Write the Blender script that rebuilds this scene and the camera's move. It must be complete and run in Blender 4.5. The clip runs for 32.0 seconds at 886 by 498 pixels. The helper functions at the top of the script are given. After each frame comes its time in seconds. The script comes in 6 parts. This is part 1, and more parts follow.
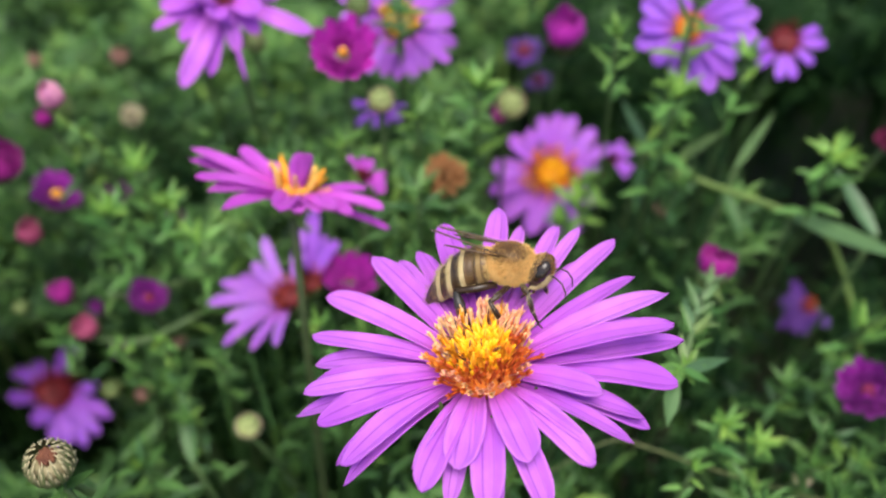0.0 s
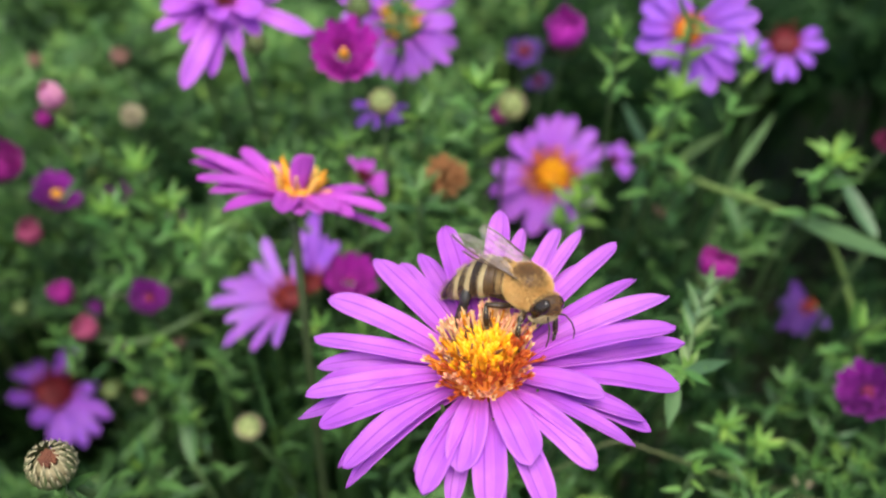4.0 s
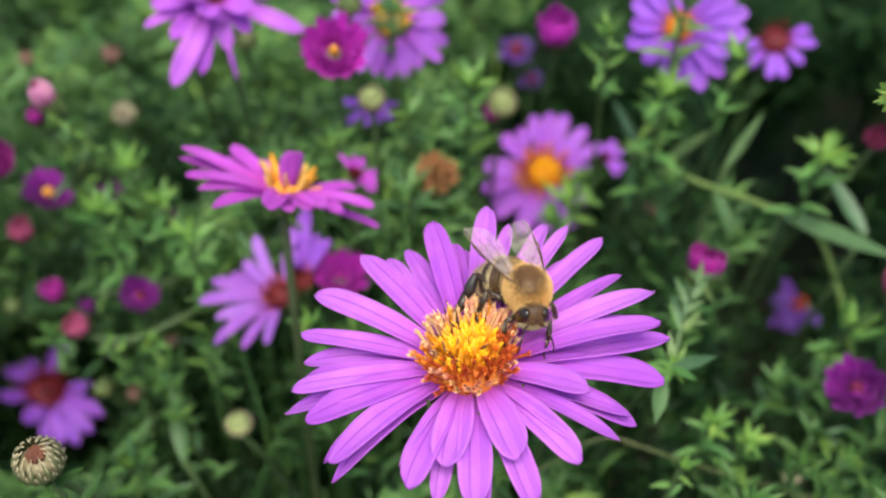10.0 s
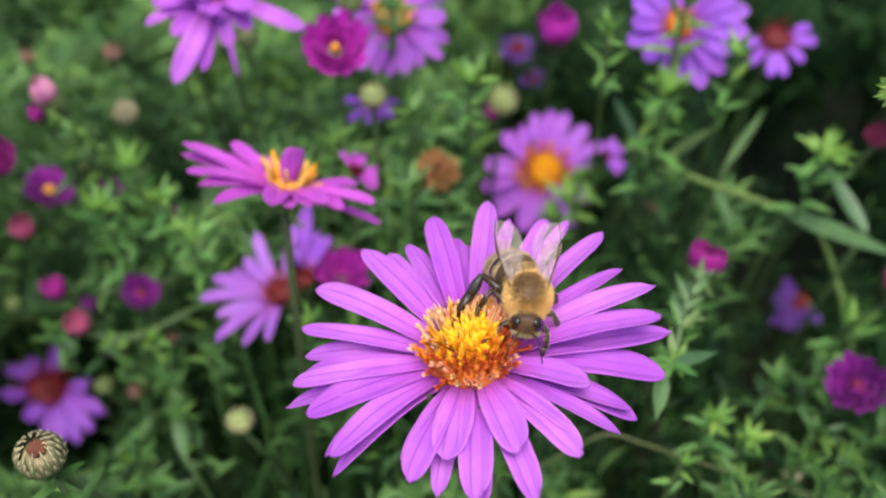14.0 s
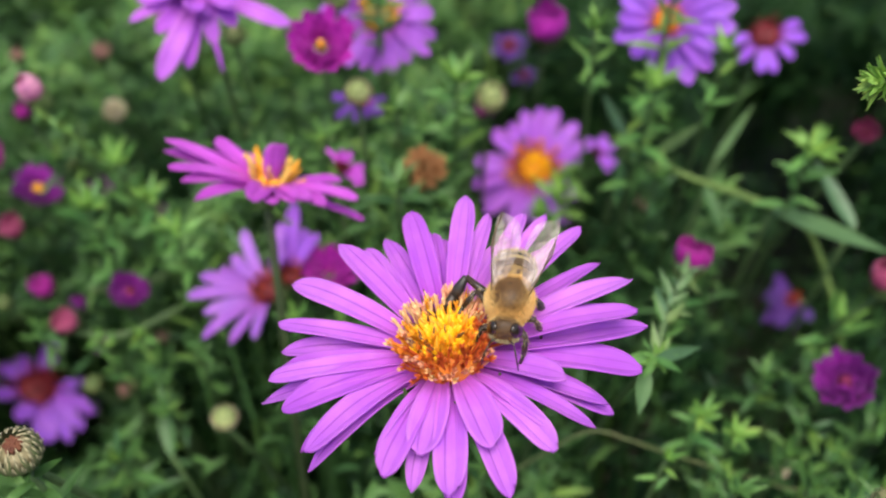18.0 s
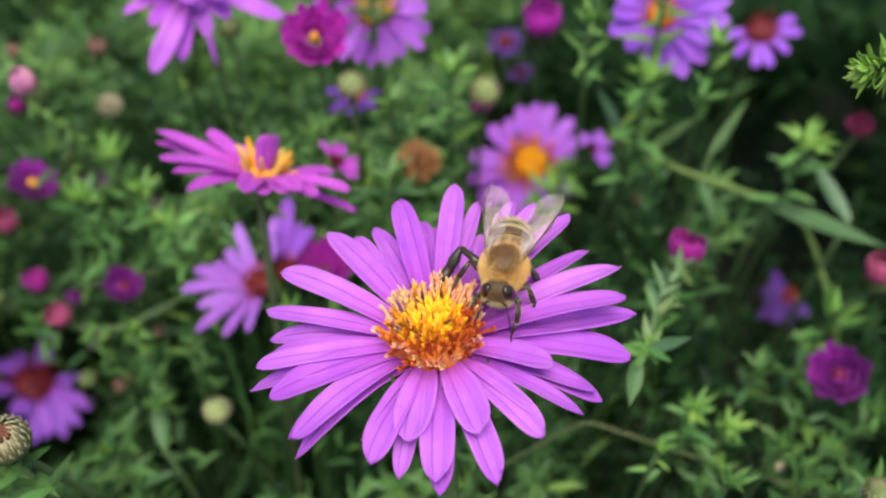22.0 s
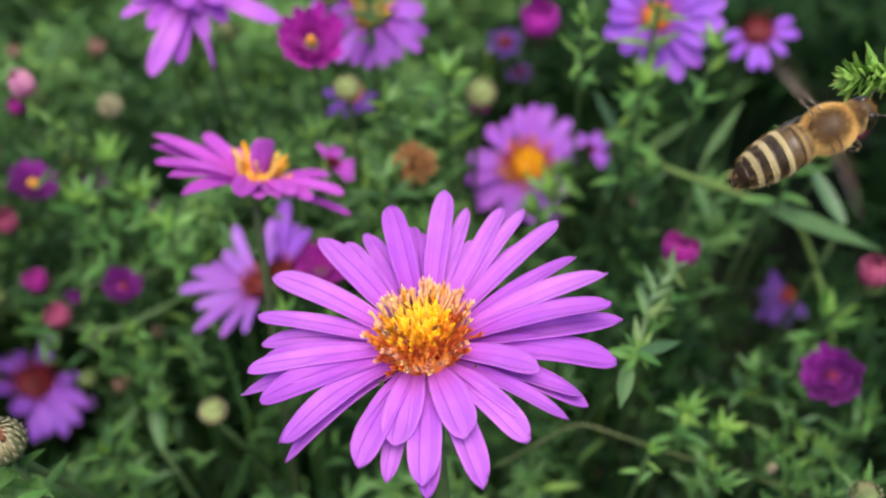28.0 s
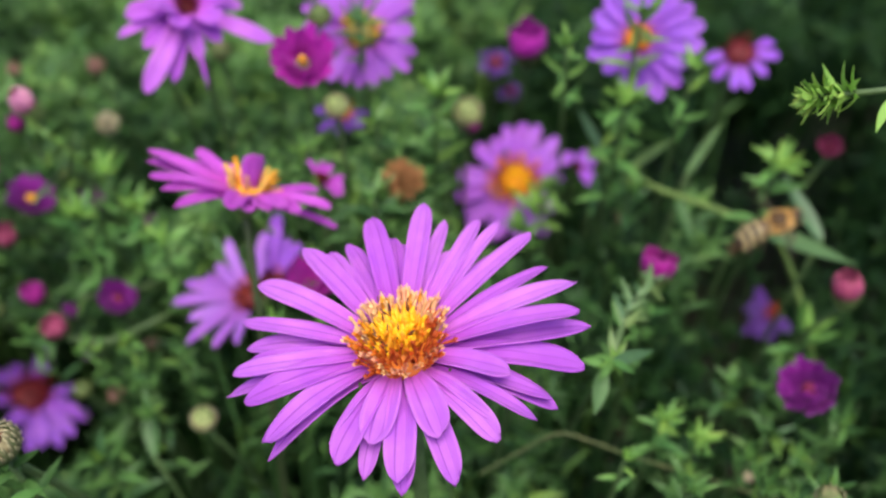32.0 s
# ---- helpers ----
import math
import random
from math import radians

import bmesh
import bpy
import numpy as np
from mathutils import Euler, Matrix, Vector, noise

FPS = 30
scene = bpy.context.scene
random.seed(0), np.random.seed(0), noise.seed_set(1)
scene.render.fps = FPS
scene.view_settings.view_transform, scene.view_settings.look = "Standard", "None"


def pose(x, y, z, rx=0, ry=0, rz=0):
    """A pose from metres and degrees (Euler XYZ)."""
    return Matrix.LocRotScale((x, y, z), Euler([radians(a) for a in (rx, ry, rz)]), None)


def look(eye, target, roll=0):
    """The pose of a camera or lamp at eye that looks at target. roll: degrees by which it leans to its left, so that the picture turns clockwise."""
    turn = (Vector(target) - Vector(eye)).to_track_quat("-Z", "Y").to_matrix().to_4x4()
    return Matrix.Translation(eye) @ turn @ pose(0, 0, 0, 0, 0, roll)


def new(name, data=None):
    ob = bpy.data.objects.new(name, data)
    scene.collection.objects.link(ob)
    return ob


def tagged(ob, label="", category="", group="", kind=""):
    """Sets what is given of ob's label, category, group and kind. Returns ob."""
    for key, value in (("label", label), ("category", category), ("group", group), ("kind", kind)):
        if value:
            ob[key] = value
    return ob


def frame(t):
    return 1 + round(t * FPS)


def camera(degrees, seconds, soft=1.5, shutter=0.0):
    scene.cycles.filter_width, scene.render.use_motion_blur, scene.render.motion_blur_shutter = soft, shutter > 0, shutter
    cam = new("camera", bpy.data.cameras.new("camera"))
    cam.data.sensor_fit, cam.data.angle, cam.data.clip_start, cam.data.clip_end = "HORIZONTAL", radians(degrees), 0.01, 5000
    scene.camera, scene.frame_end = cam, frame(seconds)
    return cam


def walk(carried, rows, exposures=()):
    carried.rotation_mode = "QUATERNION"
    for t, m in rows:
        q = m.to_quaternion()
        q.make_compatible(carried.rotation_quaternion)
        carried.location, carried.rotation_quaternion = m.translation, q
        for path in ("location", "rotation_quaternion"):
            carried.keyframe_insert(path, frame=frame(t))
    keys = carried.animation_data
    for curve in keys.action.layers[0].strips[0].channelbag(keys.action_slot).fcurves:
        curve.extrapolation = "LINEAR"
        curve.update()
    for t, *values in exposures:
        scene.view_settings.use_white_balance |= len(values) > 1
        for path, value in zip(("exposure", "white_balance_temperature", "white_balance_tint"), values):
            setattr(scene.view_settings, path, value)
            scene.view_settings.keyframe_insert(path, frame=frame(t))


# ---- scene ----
cam = camera(50, 32.0, soft=2.1, shutter=1.0)
PATH = [
    (0, look((-0.00355, -0.05848, 0.46108), (-0.00355, 0.01812, 0.39680), -0.00)),
    (0.5, look((-0.00358, -0.05864, 0.46134), (-0.00360, 0.01797, 0.39707), -0.05)),
    (1, look((-0.00379, -0.05864, 0.46156), (-0.00371, 0.01798, 0.39731), 0.09)),
    (1.5, look((-0.00384, -0.05841, 0.46190), (-0.00376, 0.01816, 0.39758), 0.08)),
    (2, look((-0.00392, -0.05844, 0.46173), (-0.00381, 0.01820, 0.39750), 0.12)),
    (2.5, look((-0.00404, -0.05835, 0.46149), (-0.00390, 0.01825, 0.39721), 0.13)),
    (3, look((-0.00379, -0.05844, 0.46119), (-0.00376, 0.01821, 0.39697), 0.09)),
    (3.5, look((-0.00383, -0.05838, 0.46125), (-0.00373, 0.01821, 0.39695), 0.14)),
    (5.5, look((-0.00376, -0.05844, 0.46155), (-0.00360, 0.01813, 0.39723), 0.14)),
    (6, look((-0.00366, -0.05859, 0.46136), (-0.00347, 0.01807, 0.39714), 0.20)),
    (6.5, look((-0.00368, -0.05873, 0.46112), (-0.00341, 0.01794, 0.39691), 0.23)),
    (7, look((-0.00399, -0.05878, 0.46083), (-0.00351, 0.01788, 0.39663), 0.34)),
    (7.5, look((-0.00375, -0.05891, 0.46063), (-0.00333, 0.01773, 0.39640), 0.31)),
    (8, look((-0.00360, -0.05899, 0.46053), (-0.00311, 0.01763, 0.39627), 0.32)),
    (8.5, look((-0.00345, -0.05900, 0.46036), (-0.00291, 0.01761, 0.39609), 0.30)),
    (9, look((-0.00299, -0.05888, 0.46074), (-0.00252, 0.01762, 0.39635), 0.28)),
    (9.5, look((-0.00307, -0.05888, 0.46082), (-0.00248, 0.01767, 0.39649), 0.31)),
    (10, look((-0.00297, -0.05878, 0.46130), (-0.00238, 0.01772, 0.39690), 0.31)),
    (10.5, look((-0.00290, -0.05857, 0.46138), (-0.00231, 0.01791, 0.39695), 0.28)),
    (11, look((-0.00309, -0.05876, 0.46110), (-0.00239, 0.01780, 0.39677), 0.34)),
    (11.5, look((-0.00303, -0.05865, 0.46101), (-0.00236, 0.01783, 0.39659), 0.32)),
    (12, look((-0.00308, -0.05877, 0.46056), (-0.00235, 0.01775, 0.39620), 0.37)),
    (12.5, look((-0.00309, -0.05877, 0.46042), (-0.00240, 0.01770, 0.39598), 0.32)),
    (13, look((-0.00302, -0.05894, 0.46057), (-0.00243, 0.01752, 0.39613), 0.31)),
    (13.5, look((-0.00321, -0.05907, 0.46074), (-0.00258, 0.01744, 0.39636), 0.32)),
    (14, look((-0.00298, -0.05924, 0.46091), (-0.00247, 0.01731, 0.39656), 0.29)),
    (14.5, look((-0.00270, -0.05941, 0.46085), (-0.00218, 0.01718, 0.39656), 0.27)),
    (16.5, look((-0.00083, -0.05951, 0.45973), (-0.00025, 0.01705, 0.39540), 0.23)),
    (17, look((-0.00074, -0.05956, 0.45984), (-0.00016, 0.01699, 0.39550), 0.23)),
    (17.5, look((-0.00084, -0.05926, 0.46012), (-0.00021, 0.01723, 0.39570), 0.22)),
    (18, look((-0.00087, -0.05926, 0.46029), (-0.00029, 0.01727, 0.39592), 0.18)),
    (18.5, look((-0.00096, -0.05917, 0.46047), (-0.00038, 0.01732, 0.39605), 0.19)),
    (19, look((-0.00097, -0.05922, 0.46042), (-0.00040, 0.01731, 0.39605), 0.20)),
    (19.5, look((-0.00093, -0.05917, 0.46037), (-0.00035, 0.01736, 0.39600), 0.22)),
    (20, look((-0.00044, -0.05926, 0.46007), (-0.00001, 0.01730, 0.39573), 0.15)),
    (20.5, look((-0.00060, -0.05935, 0.45975), (0.00002, 0.01719, 0.39540), 0.28)),
    (21, look((-0.00014, -0.05960, 0.45956), (0.00035, 0.01694, 0.39521), 0.21)),
    (21.5, look((-0.00004, -0.05961, 0.45951), (0.00057, 0.01688, 0.39510), 0.25)),
    (22, look((0.00018, -0.05993, 0.45929), (0.00077, 0.01662, 0.39495), 0.22)),
    (22.5, look((0.00045, -0.05993, 0.45903), (0.00099, 0.01656, 0.39461), 0.22)),
    (23, look((0.00091, -0.06011, 0.45846), (0.00135, 0.01644, 0.39412), 0.16)),
    (23.5, look((0.00060, -0.05986, 0.45863), (0.00129, 0.01646, 0.39402), 0.25)),
    (24, look((0.00143, -0.05954, 0.45816), (0.00167, 0.01675, 0.39351), 0.01)),
    (24.5, look((0.00123, -0.05952, 0.45815), (0.00145, 0.01670, 0.39341), 0.03)),
    (25, look((0.00078, -0.05958, 0.45836), (0.00111, 0.01658, 0.39355), 0.06)),
    (25.5, look((0.00136, -0.05938, 0.45839), (0.00123, 0.01678, 0.39359), -0.13)),
    (27.5, look((0.00126, -0.05987, 0.45997), (0.00138, 0.01637, 0.39526), 0.02)),
    (28, look((0.00156, -0.06018, 0.46061), (0.00175, 0.01616, 0.39603), 0.11)),
    (28.5, look((0.00172, -0.06043, 0.46160), (0.00193, 0.01588, 0.39697), 0.12)),
    (29, look((0.00207, -0.06113, 0.46232), (0.00218, 0.01537, 0.39792), 0.04)),
    (29.5, look((0.00205, -0.06148, 0.46291), (0.00230, 0.01510, 0.39861), 0.11)),
    (30, look((0.00301, -0.06222, 0.46307), (0.00299, 0.01459, 0.39903), -0.01)),
    (30.5, look((0.00299, -0.06306, 0.46301), (0.00318, 0.01401, 0.39930), 0.13)),
    (31, look((0.00364, -0.06344, 0.46317), (0.00366, 0.01389, 0.39976), 0.12)),
    (31.5, look((0.00356, -0.06375, 0.46333), (0.00378, 0.01369, 0.40007), 0.27)),
    (32, look((0.00359, -0.06414, 0.46284), (0.00395, 0.01345, 0.39975), 0.40)),
]
walk(cam, PATH, [(0, 0.48), (6, 0.44), (12, 0.40), (18, 0.38), (22, 0.34), (32, 0.34)])
cam.data.dof.use_dof, cam.data.dof.focus_distance, cam.data.dof.aperture_fstop = True, 0.084, 24.0

# ---- light ----
world = bpy.data.worlds.new("sky")
scene.world = world
world.use_nodes = True
wn = world.node_tree
sky = wn.nodes.new("ShaderNodeTexSky")
sky.sky_type, sky.sun_disc = "NISHITA", False
sky.sun_elevation, sky.sun_rotation = radians(68), radians(180)
sky.air_density, sky.dust_density = 1.0, 3.0
wn.links.new(sky.outputs[0], wn.nodes["Background"].inputs[0])
wn.nodes["Background"].inputs[1].default_value = 0.14
sun = new("sun", bpy.data.lights.new("sun", "SUN"))
sun.data.energy, sun.data.angle, sun.data.color = 2.85, radians(45), (1.0, 0.955, 0.88)
sun.matrix_world = look((0.02, -0.45, 1.6), (0, 0.05, 0.35))


# ---- materials ----
def material(name):
    m = bpy.data.materials.new(name)
    m.use_nodes = True
    return m, m.node_tree, m.node_tree.nodes["Principled BSDF"]


def node(t, kind, **values):
    n = t.nodes.new(kind)
    for key, value in values.items():
        n.inputs[key].default_value = value
    return n


def ramp(t, source, stops):
    r = t.nodes.new("ShaderNodeValToRGB")
    while len(r.color_ramp.elements) < len(stops):
        r.color_ramp.elements.new(0.5)
    for e, (place, colour) in zip(r.color_ramp.elements, stops):
        e.position, e.color = place, (*colour, 1)
    t.links.new(source, r.inputs[0])
    return r.outputs[0]


def mixed(t, a, b, factor, mode="MIX"):
    m = t.nodes.new("ShaderNodeMix")
    m.data_type, m.blend_type = "RGBA", mode
    for socket, value in ((m.inputs[0], factor), (m.inputs[6], a), (m.inputs[7], b)):
        if isinstance(value, bpy.types.NodeSocket):
            t.links.new(value, socket)
        else:
            socket.default_value = value if isinstance(value, float) else (*value, 1)
    return m.outputs[2]


def stretched(t, source, scale):
    n = t.nodes.new("ShaderNodeMapping")
    n.inputs["Scale"].default_value = scale
    t.links.new(source, n.inputs["Vector"])
    return n.outputs[0]


def textured(t, scale, vector=None, detail=3.0, rough=0.55):
    n = node(t, "ShaderNodeTexNoise", Scale=scale, Detail=detail, Roughness=rough)
    if vector is None:
        vector = t.nodes.new("ShaderNodeTexCoord").outputs["Object"]
    t.links.new(vector, n.inputs["Vector"])
    return n.outputs["Fac"]


def bumped(t, shader, height, strength, distance):
    b = node(t, "ShaderNodeBump", Strength=strength, Distance=distance)
    t.links.new(height, b.inputs["Height"])
    t.links.new(b.outputs[0], shader.inputs["Normal"])


def thin(t, shader, colour, share):
    """Lets light pass through a thin sheet such as a petal or a leaf."""
    tr = t.nodes.new("ShaderNodeBsdfTranslucent")
    t.links.new(colour, tr.inputs[0])
    mix = t.nodes.new("ShaderNodeMixShader")
    mix.inputs[0].default_value = share
    t.links.new(shader.outputs[0], mix.inputs[1])
    t.links.new(tr.outputs[0], mix.inputs[2])
    t.links.new(mix.outputs[0], t.nodes["Material Output"].inputs[0])


def petal_material(name, base, tip, vein, pale=0.35, shades=((0.90, 0.72, 0.88), (1.08, 1.14, 1.03))):
    m, t, s = material(name)
    uv = t.nodes.new("ShaderNodeTexCoord").outputs["UV"]
    split = t.nodes.new("ShaderNodeSeparateXYZ")
    t.links.new(uv, split.inputs[0])
    along = ramp(t, split.outputs[0], [(0.0, base), (0.55, tip), (1.0, tuple(0.9 * c for c in tip))])
    streak = textured(t, 1.0, stretched(t, uv, (1.6, 16, 1)), 4, 0.65)
    veins = ramp(t, streak, [(0.46, (0, 0, 0)), (0.74, (1, 1, 1))])
    lines = ramp(t, split.outputs[1], [(0.0, (0, 0, 0)), (0.29, (0, 0, 0)), (0.335, (1, 1, 1)), (0.38, (0, 0, 0)), (0.63, (0, 0, 0)), (0.665, (0.5, 0.5, 0.5)), (0.70, (0, 0, 0)), (1.0, (0, 0, 0))])
    # Paler petal edges: light caught along the rims, painted into the colour.
    rim = ramp(t, split.outputs[1], [(0.0, (1, 1, 1)), (0.07, (0, 0, 0)), (0.93, (0, 0, 0)), (1.0, (1, 1, 1))])
    colour = mixed(t, along, vein, mixed(t, (0, 0, 0), mixed(t, veins, lines, 0.5), 0.6))
    groove = mixed(t, (0, 0, 0), mixed(t, lines, ramp(t, split.outputs[0], [(0.0, (0.5, 0.5, 0.5)), (0.3, (1, 1, 1)), (0.9, (1, 1, 1)), (1.0, (0.2, 0.2, 0.2))]), 1.0, "MULTIPLY"), 0.55)
    cloud = textured(t, 180, None, 3)
    colour = mixed(t, colour, tuple(min(0.85, 1.3 * c + 0.06) for c in tip), mixed(t, (0, 0, 0), ramp(t, cloud, [(0.48, (0, 0, 0)), (0.72, (1, 1, 1))]), pale))
    colour = mixed(t, colour, tuple(min(0.9, 1.1 * c + 0.12) for c in tip), mixed(t, (0, 0, 0), rim, 0.6 * pale))
    colour = mixed(t, colour, tuple(0.75 * c for c in vein), groove)
    info = t.nodes.new("ShaderNodeObjectInfo")
    shade = ramp(t, info.outputs["Random"], [(0, shades[0]), (1, shades[1])])
    colour = mixed(t, colour, shade, 1.0, "MULTIPLY")
    t.links.new(colour, s.inputs["Base Color"])
    s.inputs["Roughness"].default_value = 0.55
    s.inputs["Specular IOR Level"].default_value = 0.25
    s.inputs["Sheen Weight"].default_value = 0.1
    bumped(t, s, mixed(t, streak, lines, 0.4), 0.4, 0.0002)
    thin(t, s, mixed(t, colour, colour, 0.6, "MULTIPLY"), 0.38)
    return m


def leaf_material(name, dark, light, share=0.18, gloss=0.36):
    m, t, s = material(name)
    info = t.nodes.new("ShaderNodeObjectInfo")
    geo = t.nodes.new("ShaderNodeNewGeometry")
    add = t.nodes.new("ShaderNodeMath")
    add.operation = "ADD"
    t.links.new(info.outputs["Random"], add.inputs[0])
    t.links.new(geo.outputs["Random Per Island"], add.inputs[1])
    frac = t.nodes.new("ShaderNodeMath")
    frac.operation = "FRACT"
    t.links.new(add.outputs[0], frac.inputs[0])
    middle = tuple(0.5 * (a + b) for a, b in zip(dark, light))
    each = ramp(t, frac.outputs[0], [(0, (dark[0], dark[1], 1.5 * dark[2])), (0.45, middle), (0.8, light), (1, (1.25 * light[0], 1.04 * light[1], 0.75 * light[2]))])
    blotch = textured(t, 260, None, 4, 0.6)
    colour = mixed(t, each, tuple(0.6 * c for c in dark), mixed(t, (0, 0, 0), ramp(t, blotch, [(0.45, (0, 0, 0)), (0.75, (1, 1, 1))]), 0.5))
    t.links.new(colour, s.inputs["Base Color"])
    s.inputs["Roughness"].default_value = 0.42
    s.inputs["Specular IOR Level"].default_value = gloss
    bumped(t, s, textured(t, 900, None, 3, 0.6), 0.3, 0.0002)
    thin(t, s, colour, share)
    return m


def plain_material(name, low, high, scale, rough, bump=0.3, depth=0.0002, spec=0.4):
    m, t, s = material(name)
    n = textured(t, scale, None, 5, 0.6)
    t.links.new(ramp(t, n, [(0.3, low), (0.7, high)]), s.inputs["Base Color"])
    s.inputs["Roughness"].default_value = rough
    s.inputs["Specular IOR Level"].default_value = spec
    bumped(t, s, textured(t, scale * 3, None, 4, 0.6), bump, depth)
    return m


def bract_material():
    m, t, s = material("straw-tipped scale")
    split = t.nodes.new("ShaderNodeSeparateXYZ")
    t.links.new(t.nodes.new("ShaderNodeTexCoord").outputs["UV"], split.inputs[0])
    along = ramp(t, split.outputs[0], [(0.0, (0.09, 0.14, 0.04)), (0.4, (0.13, 0.15, 0.06)), (0.68, (0.22, 0.20, 0.11)), (0.86, (0.62, 0.55, 0.33)), (1.0, (0.72, 0.62, 0.38))])
    rib = ramp(t, split.outputs[1], [(0.3, (1, 1, 1)), (0.5, (0.6, 0.56, 0.45)), (0.7, (1, 1, 1))])
    t.links.new(mixed(t, along, rib, 0.8, "MULTIPLY"), s.inputs["Base Color"])
    s.inputs["Roughness"].default_value = 0.65
    bumped(t, s, textured(t, 1800, None, 4), 0.4, 0.0002)
    return m


